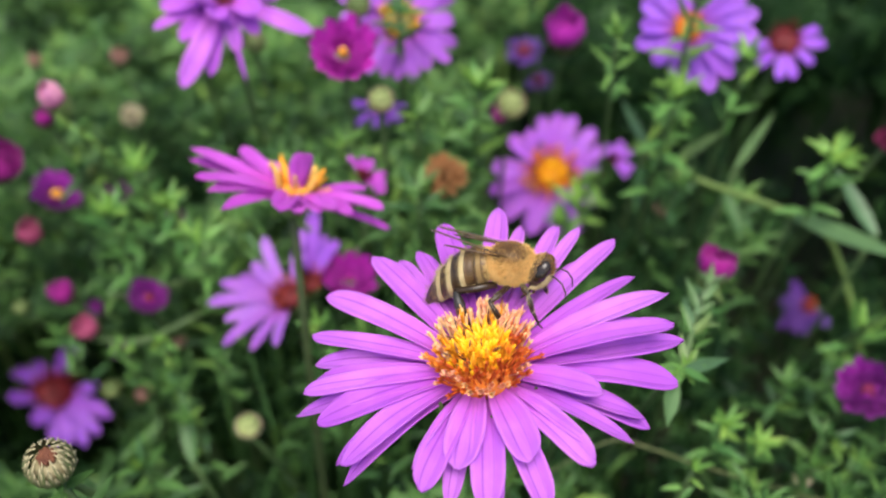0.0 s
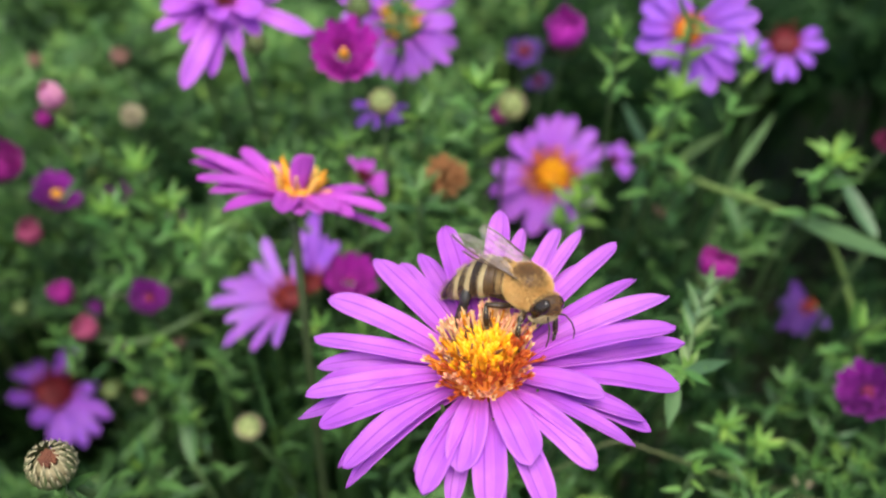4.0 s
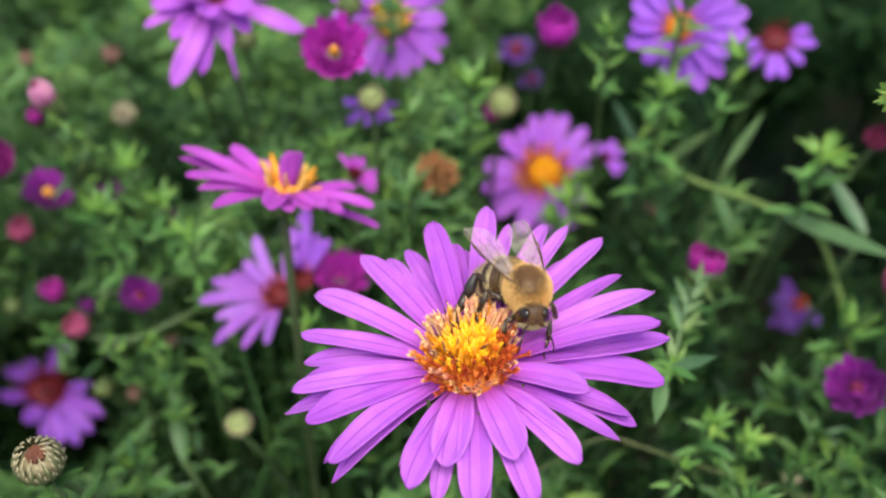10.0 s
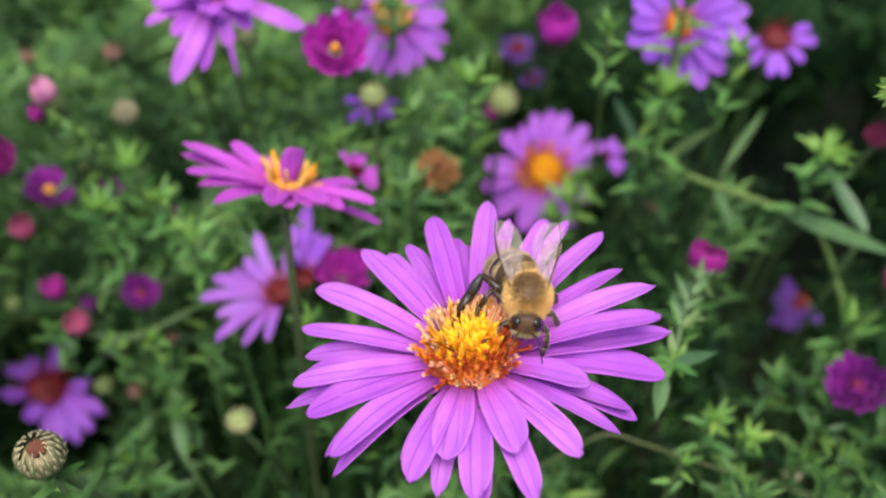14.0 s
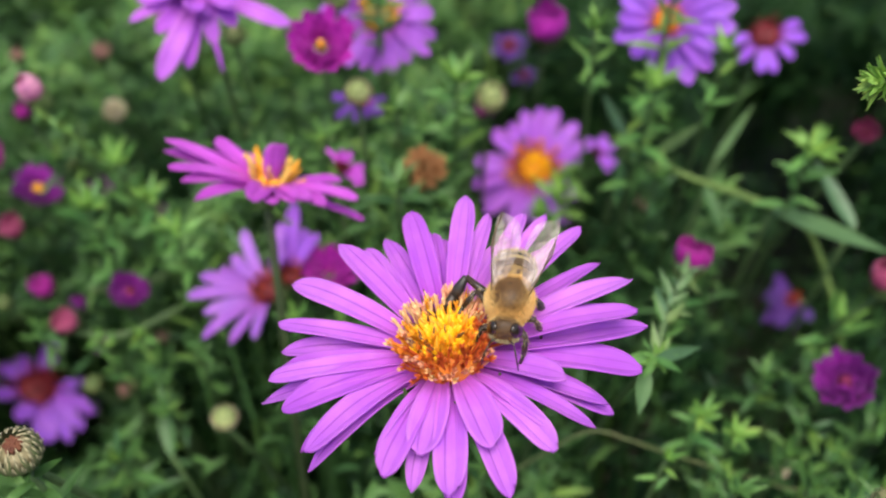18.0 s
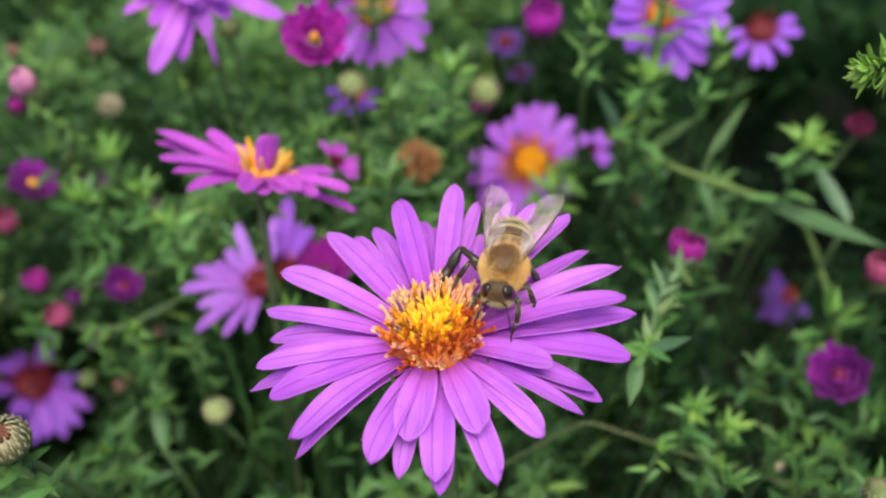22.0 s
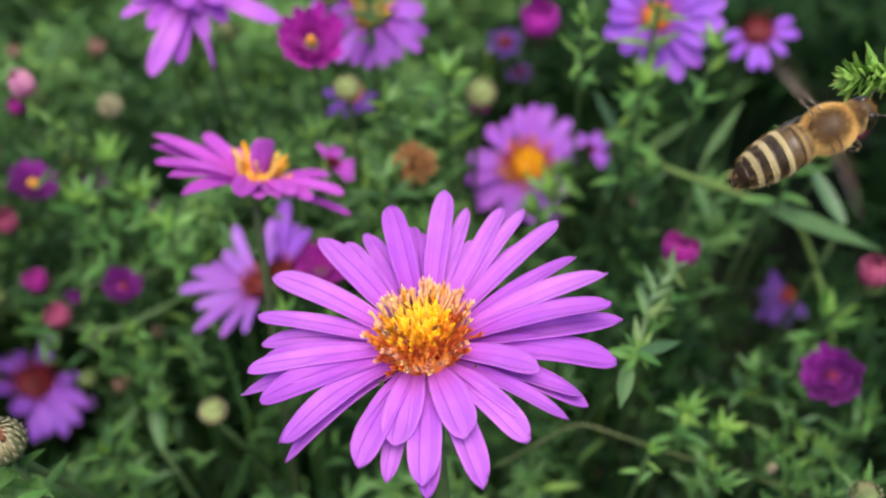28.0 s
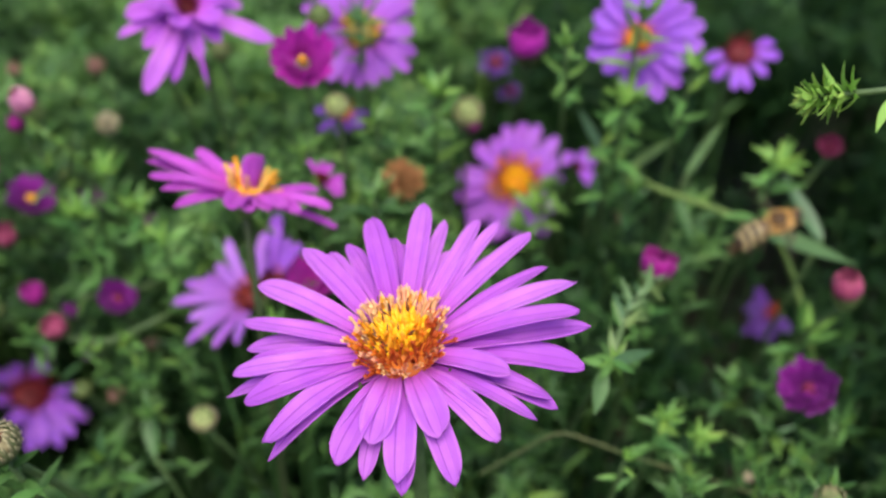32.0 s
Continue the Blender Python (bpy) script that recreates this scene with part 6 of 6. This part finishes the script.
def build_bee():
    edge = random.Random(77)
    bee = thing("honey_bee", Matrix.Identity(4), "golden-brown honey bee with cream and dark banded abdomen", "bee")
    bee.rotation_mode = "QUATERNION"
    g = Geo()
    g.ball((0, 0, 0), (1.95 * MM, 1.72 * MM, 1.66 * MM), None, 12, 18)
    thorax = part("thorax", g.mesh("thorax", "pelt"), bee, "furry tan thorax")
    g = Geo()
    g.ball((-0.05 * MM, 0, 0.46 * MM), (1.78 * MM, 1.58 * MM, 1.30 * MM), None, 10, 16)
    part("back_plate", g.mesh("back_plate", "scute"), thorax, "bare dark brown back plate")
    part("fur", hairs(on_ball((0, 0, 0), (1.92 * MM, 1.68 * MM, 1.62 * MM), 21000, 1, lambda n: (n.z - 0.08 * n.x) < 0.36 + 0.55 * edge.random() ** 1.7), 0.44 * MM, 0.010 * MM, "golden hair", 1, (-0.15, 0, 0.12), "fur"), thorax, "dense golden-brown fur")
    part("fur", hairs(on_ball((0, 0, 0), (1.92 * MM, 1.68 * MM, 1.70 * MM), 3400, 9, lambda n: n.z >= 0.40), 0.22 * MM, 0.010 * MM, "chestnut hair", 3, (-0.4, 0, 0), "fur"), thorax)
    # head
    turn = Matrix.Rotation(radians(28), 3, "Y")
    at = Vector((2.46, 0, -0.40)) * MM
    def face(p):
        return Vector((p.x, p.y * (1 - 0.30 * max(0, -p.z)), p.z))
    g = Geo()
    g.ball(at, (0.98 * MM, 1.38 * MM, 1.56 * MM), turn, 12, 18, face)
    head = part("head", g.mesh("head", "face"), bee, "dark triangular head with a hairy face")
    part("fur", hairs([(at + turn @ (p - at), turn @ n) for p, n in on_ball(at, (0.96 * MM, 1.34 * MM, 1.50 * MM), 3200, 4, lambda n: abs(n.y) < 0.80 and n.x > 0.0 and n.z < 0.34)], 0.26 * MM, 0.011 * MM, "pale hair", 5, (0.1, 0, 0), "fur"), head, "pale hair on the face")
    part("fur", hairs([(at + turn @ (p - at), turn @ n) for p, n in on_ball(at, (0.96 * MM, 1.30 * MM, 1.52 * MM), 700, 14, lambda n: abs(n.y) < 0.5 and n.z > 0.3)], 0.28 * MM, 0.010 * MM, "brown hair", 15, (0.2, 0, 0), "fur"), head, "brown hair between the eyes")
    part("fur", hairs([(at + turn @ (p - at), turn @ n) for p, n in on_ball(at, (0.96 * MM, 1.36 * MM, 1.54 * MM), 1100, 6, lambda n: n.x < -0.35 and n.z > -0.7)], 0.30 * MM, 0.010 * MM, "golden hair", 8, (0.3, 0, 0.2), "fur"), head, "golden ruff behind the head")
    for side in (1, -1):
        g = Geo()
        g.ball(at + turn @ Vector((0.12 * MM, side * 0.88 * MM, 0.50 * MM)), (0.62 * MM, 0.46 * MM, 1.06 * MM), turn @ Matrix.Rotation(radians(side * 16), 3, "X"), 10, 14)
        part("eye", g.mesh("eye", "eye"), head, "glossy black compound eye")
        g = Geo()
        root = at + turn @ Vector((0.84 * MM, side * 0.30 * MM, 0.1 * MM))
        elbow = root + Vector((0.65, side * 0.6, 0.35)) * MM
        g.tube([root, root.lerp(elbow, 0.5) + Vector((0, 0, 0.1)) * MM, elbow], [0.10 * MM, 0.09 * MM, 0.08 * MM], 7)
        g.tube([elbow, elbow + Vector((0.65, side * 0.25, -0.35)) * MM, elbow + Vector((1.0, side * 0.45, -1.0)) * MM, elbow + Vector((1.05, side * 0.55, -1.8)) * MM], [0.06 * MM, 0.07 * MM, 0.07 * MM, 0.05 * MM], 7)
        part("antenna", g.mesh("antenna", "chitin"), head)
        g = Geo()
        g.tube([at + turn @ Vector((0.3, side * 0.45, -1.25)) * MM, at + turn @ Vector((0.5, side * 0.38, -1.7)) * MM, at + turn @ Vector((0.5, side * 0.1, -2.0)) * MM], [0.22 * MM, 0.18 * MM, 0.08 * MM], 7)
        part("mandible", g.mesh("mandible", "amber chitin"), head)
    g = Geo()
    g.tube([at + turn @ Vector((0.1, 0, -1.3)) * MM, at + turn @ Vector((0.1, 0, -2.3)) * MM, at + turn @ Vector((-0.1, 0, -3.1)) * MM], [0.22 * MM, 0.16 * MM, 0.06 * MM], 7)
    part("tongue", g.mesh("tongue", "amber chitin"), head, "reddish brown tongue")
    # abdomen: six overlapping rings with cream hair bands between
    abdomen = part("abdomen", abdomen_ring(0.0, 1.0, -0.06, "chitin", "abdomen", 16), bee, "dark banded abdomen")
    cuts = (0.0, 0.13, 0.33, 0.51, 0.68, 0.83, 1.0)
    for i in range(6):
        a, b = cuts[i], cuts[i + 1]
        part("ring", abdomen_ring(a + 0.36 * (b - a), b, 0.03, "amber chitin" if i < 2 else "chitin", "ring"), abdomen)
        wide = (0.7, 0.26, 0.34, 0.40, 0.42, 0.40)[i]
        coat = "golden hair" if i == 0 else "tan hair" if i == 1 else "pale hair"
        if 0 < i < 5:
            part("band", abdomen_ring(a, a + wide * (b - a), 0.035, coat, "band"), abdomen, "tan hair band" if i == 1 else "cream hair band")
        spots, rnd = [], random.Random(20 + i)
        for k in range(700 if i > 0 else 1500):
            s = a + (b - a) * rnd.uniform(-0.02, wide)
            c, w, h = spine(max(0.02, s))
            q = rnd.uniform(0, 2 * math.pi)
            spots.append((c + Vector((0, w * 1.02 * math.cos(q), h * 1.02 * math.sin(q))), Vector((0, math.cos(q), math.sin(q)))))
        down = []
        for k in range(260):
            c, w, h = spine(a + (b - a) * rnd.uniform(wide, 0.98))
            q = rnd.uniform(0, 2 * math.pi)
            down.append((c + Vector((0, w * 1.03 * math.cos(q), h * 1.03 * math.sin(q))), Vector((0, math.cos(q), math.sin(q)))))
        part("hair", hairs(down, 0.30 * MM, 0.008 * MM, "tan hair", 50 + i, (-1.4, 0, 0), "hair"), abdomen)
        if i < 5:
            part("hair", hairs(spots, 0.26 * MM, 0.010 * MM, coat, 30 + i, (-0.9, 0, 0), "hair"), abdomen)
    g = Geo()
    g.tube([Vector((-1.5, 0, -0.05)) * MM, Vector((-2.2, 0, -0.1)) * MM], [0.7 * MM, 0.8 * MM], 10)
    part("waist", g.mesh("waist", "chitin"), bee)
    # wings and legs, each with its own turning point
    moving = {"wing": [], "leg": [], "abdomen": abdomen}
    for side in (1, -1):
        for pair, length, width, x in (("fore", 6.8, 2.15, 0.1), ("hind", 4.7, 1.6, -0.6)):
            w = part("wing", wing_mesh(length * MM, width * MM), bee, "clear brown-veined wing")
            part("vein_web", veins_mesh(length * MM, width * MM), w)
            moving["wing"].append((w, side, pair, Vector((x, side * 1.25, 1.05)) * MM))
        for pair in ("front", "middle", "hind"):
            root, knee, ankle, foot, thick = LEGS[pair, side]
            p = [Vector(q) * MM for q in (root, knee, ankle, foot)]
            o = p[0].copy()
            p = [q - o for q in p]
            g = Geo()
            g.tube([p[0], p[0].lerp(p[1], 0.5) + Vector((0, 0, -0.1)) * MM, p[1]], [thick[0] * MM * k for k in (0.8, 1.0, 0.7)], 8)
            leg = part("leg", g.mesh("leg", "chitin"), bee, "dark brown jointed leg")
            g = Geo()
            g.tube([p[1], p[1].lerp(p[2], 0.6), p[2]], [thick[1] * MM * k for k in (0.5, 1.0, 0.8)], 8)
            part("shin", g.mesh("shin", "pollen basket" if pair == "hind" else "chitin"), leg)
            g = Geo()
            g.tube([p[2], p[2].lerp(p[3], 0.5), p[3], p[3] + Vector((0.35, 0.1 * side, -0.25)) * MM], [thick[2] * MM * k for k in (1.1, 1.0, 0.6, 0.4)], 7)
            part("foot", g.mesh("foot", "chitin"), leg)
            pts = [(p[1].lerp(p[2], k / 130), Vector((math.cos(k * 2.4), math.sin(k * 2.4), 0))) for k in range(130)]
            pts += [(p[0].lerp(p[1], k / 110), Vector((math.cos(k * 2.4), 0, math.sin(k * 2.4)))) for k in range(110)]
            part("fringe", hairs(pts, 0.42 * MM, 0.016 * MM, "pale hair", 7, (0, 0, -0.2), "fringe"), leg)
            moving["leg"].append((leg, side, pair, o))
    return bee, moving


def stance(x, y, z, forward, back):
    """A pose from a place, the way the bee heads and the way its back faces."""
    f = Vector(forward).normalized()
    b = Vector(back)
    b = (b - f * b.dot(f)).normalized()
    return Matrix.Translation((x, y, z)) @ Matrix((f, b.cross(f), b)).transposed().to_4x4()


bee, moving = build_bee()


BEE_ROWS = [
    (0, stance(0.0026, 0.0067, 0.4047, (0.95, -0.30, 0.10), (-0.03, 0.27, 0.96))),
    (0.5, stance(0.0026, 0.0063, 0.4047, (0.91, -0.41, 0.03), (0.02, 0.27, 0.96))),
    (1, stance(0.0039, 0.0052, 0.4047, (0.77, -0.64, -0.08), (0.13, 0.16, 0.98))),
    (2, stance(0.0042, 0.0045, 0.4045, (0.63, -0.78, -0.00), (0.19, 0.09, 0.98))),
    (3, stance(0.0038, 0.0041, 0.4044, (0.57, -0.82, -0.00), (0.19, 0.07, 0.98))),
    (5.5, stance(0.0038, 0.0046, 0.4045, (0.46, -0.89, 0.02), (0.21, 0.03, 0.98))),
    (6, stance(0.0041, 0.0046, 0.4045, (0.38, -0.92, 0.02), (0.19, 0.01, 0.98))),
    (7, stance(0.0041, 0.0050, 0.4047, (0.27, -0.96, -0.02), (0.14, 0.04, 0.99))),
    (8, stance(0.0042, 0.0043, 0.4046, (0.14, -0.99, -0.06), (0.09, 0.00, 1.00))),
    (9, stance(0.0035, 0.0044, 0.4046, (0.03, -0.99, -0.12), (-0.01, -0.08, 1.00))),
    (10, stance(0.0050, 0.0033, 0.4044, (0.11, -0.99, -0.07), (0.04, -0.05, 1.00))),
    (11, stance(0.0050, 0.0022, 0.4042, (0.04, -1.00, -0.07), (0.04, -0.07, 1.00))),
    (12, stance(0.0049, 0.0024, 0.4043, (-0.10, -0.99, -0.11), (0.03, -0.10, 0.99))),
    (13, stance(0.0047, 0.0022, 0.4042, (-0.09, -0.99, -0.11), (0.01, -0.11, 0.99))),
    (14, stance(0.0049, 0.0018, 0.4042, (-0.11, -0.99, -0.11), (-0.01, -0.10, 0.99))),
    (14.5, stance(0.0051, 0.0018, 0.4042, (-0.14, -0.98, -0.11), (-0.02, -0.10, 0.99))),
    (16.5, stance(0.0051, 0.0009, 0.4037, (-0.19, -0.97, -0.14), (-0.02, -0.12, 0.99))),
    (17, stance(0.0050, 0.0009, 0.4037, (-0.20, -0.97, -0.15), (-0.02, -0.14, 0.99))),
    (18, stance(0.0054, 0.0009, 0.4038, (-0.20, -0.97, -0.15), (-0.03, -0.13, 0.99))),
    (19, stance(0.0054, 0.0004, 0.4037, (-0.21, -0.97, -0.14), (-0.04, -0.12, 0.99))),
    (20, stance(0.0050, 0.0000, 0.4036, (-0.30, -0.94, -0.14), (-0.05, -0.15, 0.99))),
    (21, stance(0.0052, 0.0002, 0.4039, (-0.29, -0.94, -0.16), (-0.05, -0.18, 0.98))),
    (22, stance(0.0060, 0.0026, 0.4046, (-0.23, -0.97, -0.03), (-0.04, -0.01, 1.00))),
    (22.5, stance(0.0061, 0.0037, 0.4051, (-0.02, -0.99, 0.11), (-0.02, 0.12, 0.99))),
    (23, stance(0.0058, 0.0031, 0.4056, (0.06, -0.98, 0.20), (0.02, 0.19, 0.98))),
    (23.3, stance(0.0062, 0.0051, 0.4053, (0.19, -0.98, -0.05), (0.11, -0.06, 0.99))),
    (23.6, stance(0.0061, 0.0057, 0.4058, (0.16, -0.98, -0.08), (0.06, -0.11, 0.99))),
    (24, stance(0.0084, 0.0093, 0.4068, (0.15, -0.98, -0.15), (0.04, -0.16, 0.99))),
    (24.3, stance(0.0115, 0.0059, 0.4132, (0.28, -0.95, -0.14), (0.15, -0.21, 0.97))),
    (24.6, stance(0.0179, 0.0037, 0.4158, (0.23, -0.94, -0.26), (0.06, -0.38, 0.92))),
    (25, stance(0.0231, 0.0013, 0.4179, (0.15, -0.95, -0.28), (-0.09, -0.29, 0.95))),
    (25.5, stance(0.0298, 0.0006, 0.4173, (0.55, -0.82, -0.16), (-0.24, -0.34, 0.91))),
    (26.5, stance(0.0355, -0.0055, 0.4190, (0.88, -0.28, 0.37), (-0.46, -0.68, 0.57))),
    (27.5, stance(0.0354, 0.0007, 0.4173, (0.82, 0.18, 0.54), (-0.32, -0.64, 0.70))),
    (28, stance(0.0353, 0.0097, 0.4152, (0.86, 0.11, 0.51), (-0.33, -0.65, 0.69))),
    (28.5, stance(0.0342, 0.0065, 0.4121, (0.82, 0.19, 0.53), (-0.36, -0.55, 0.75))),
    (29, stance(0.0367, 0.0153, 0.4031, (0.88, 0.21, 0.43), (-0.32, -0.42, 0.85))),
    (29.5, stance(0.0392, 0.0195, 0.3961, (0.91, 0.22, 0.36), (-0.30, -0.25, 0.92))),
    (30, stance(0.0449, 0.0260, 0.3903, (0.92, 0.22, 0.33), (-0.31, -0.12, 0.94))),
    (30.5, stance(0.0469, 0.0352, 0.3894, (0.87, 0.29, 0.40), (-0.48, -0.20, 0.85))),
    (31, stance(0.0487, 0.0493, 0.3832, (0.91, 0.26, 0.33), (-0.45, -0.23, 0.86))),
    (31.5, stance(0.0528, 0.0606, 0.3738, (0.91, 0.26, 0.33), (-0.44, -0.23, 0.87))),
    (32, stance(0.0621, 0.0660, 0.3634, (0.91, 0.24, 0.33), (-0.46, -0.19, 0.87))),
]
WING_REST = [  # seconds, sweep, lift, swing to the right, pitch
    (0, 97, 14, 6, 30), (1, 94, 14, 12, 24), (2, 88, 12, 16, 14), (3, 85, 10, 18, 6), (6, 84, 8, 20, 0), (7, 81, 6, 20, 0), (9, 77, 4, 20, 0), (10, 78, 4, 17, 0), (12, 78, 8, 8, 0),
    (14.5, 78, 8, 3, 0), (17, 80, 20, -5, 0), (21.5, 79, 20, -8, 0), (22.3, 60, 20, 0, 0), (22.6, 35, 36, 0, 20),
]

ABDOMEN_BEND = [  # seconds, degrees to the bee's right, degrees down
    (0, 5, 12), (1, 14, 20), (2, 26, 12), (3, 30, 12), (6, 40, 14), (9, 44, 26), (10, 46, 22), (12, 44, 14), (13, 38, 12), (14, 32, 8), (16.5, 8, 8), (17, 6, 8), (19, 4, 8), (20, -6, 8), (21, -8, 8), (22, 6, -2), (22.5, 16, 4), (23, 16, 6), (23.6, 6, -14), (24.3, 0, -10), (25, 0, -8), (32, 0, -8),
]


def wing_pose(side, pair, root, sweep, lift, pitch=0, right=0):
    """sweep: degrees from straight out sideways towards the tail; lift: degrees over the bee's back."""
    turn = Matrix.Rotation(radians(right + side * (90 + sweep)), 4, "Z") @ Matrix.Rotation(-radians(lift), 4, "Y") @ Matrix.Rotation(radians(pitch), 4, "X")
    return Matrix.Translation(root) @ turn @ (Matrix.Rotation(math.pi, 4, "X") if side > 0 else Matrix.Identity(4))


def motions():
    walk(bee, BEE_ROWS)
    walk(moving["abdomen"], [(t, Matrix.Translation(WAIST) @ pose(0, 0, 0, 0, -down, right)) for t, right, down in ABDOMEN_BEND])
    for w, side, pair, root in moving["wing"]:
        low = 6 if pair == "hind" else 0
        rows = [(t, wing_pose(side, pair, root, sweep - low, lift - low, pitch, right)) for t, sweep, lift, right, pitch in WING_REST]
        k = 0
        while 22.9 + k / 30 < 32.0:
            beat = (0, 1, 0, -1)[(frame(22.9) + k - 1) % 4]
            rows.append((22.9 + k / 30, wing_pose(side, pair, root, 12 - low, 14 + 82 * beat, 72)))
            k += 1
        rows.append((32.0, wing_pose(side, pair, root, 12 - low, 18, 72)))
        walk(w, rows)
    for leg, side, pair, root in moving["leg"]:
        fold = {"front": 34, "middle": 62, "hind": 66}[pair]
        rows = []
        for i, t in enumerate((0, 2, 4, 6, 8, 10, 12, 14, 16, 18, 20, 22, 23.4)):
            step = (3 if side < 0 else 6) * math.sin(2.1 * i + side + len(pair))
            back = max(0.0, 1 - t / 13) if side < 0 else 0.0
            tuck, swing = {"front": (0, 0), "middle": (45 * back, 0), "hind": (34 * back, -50 * back)}[pair]
            rows.append((t, Matrix.Translation(root) @ pose(0, 0, 0, tuck, step, 0.6 * step + swing)))
        for t, share in ((24.0, 0.6), (24.6, 1.0), (32.0, 1.0)):
            if side < 0 and pair != "front":
                rows.append((t, Matrix.Translation(root) @ pose(0, 0, 0, 0, 0, -99 * share)))
            else:
                rows.append((t, Matrix.Translation(root) @ pose(0, 0, 0, -side * 16 * share, fold * share, 0)))
        walk(leg, rows)


motions()
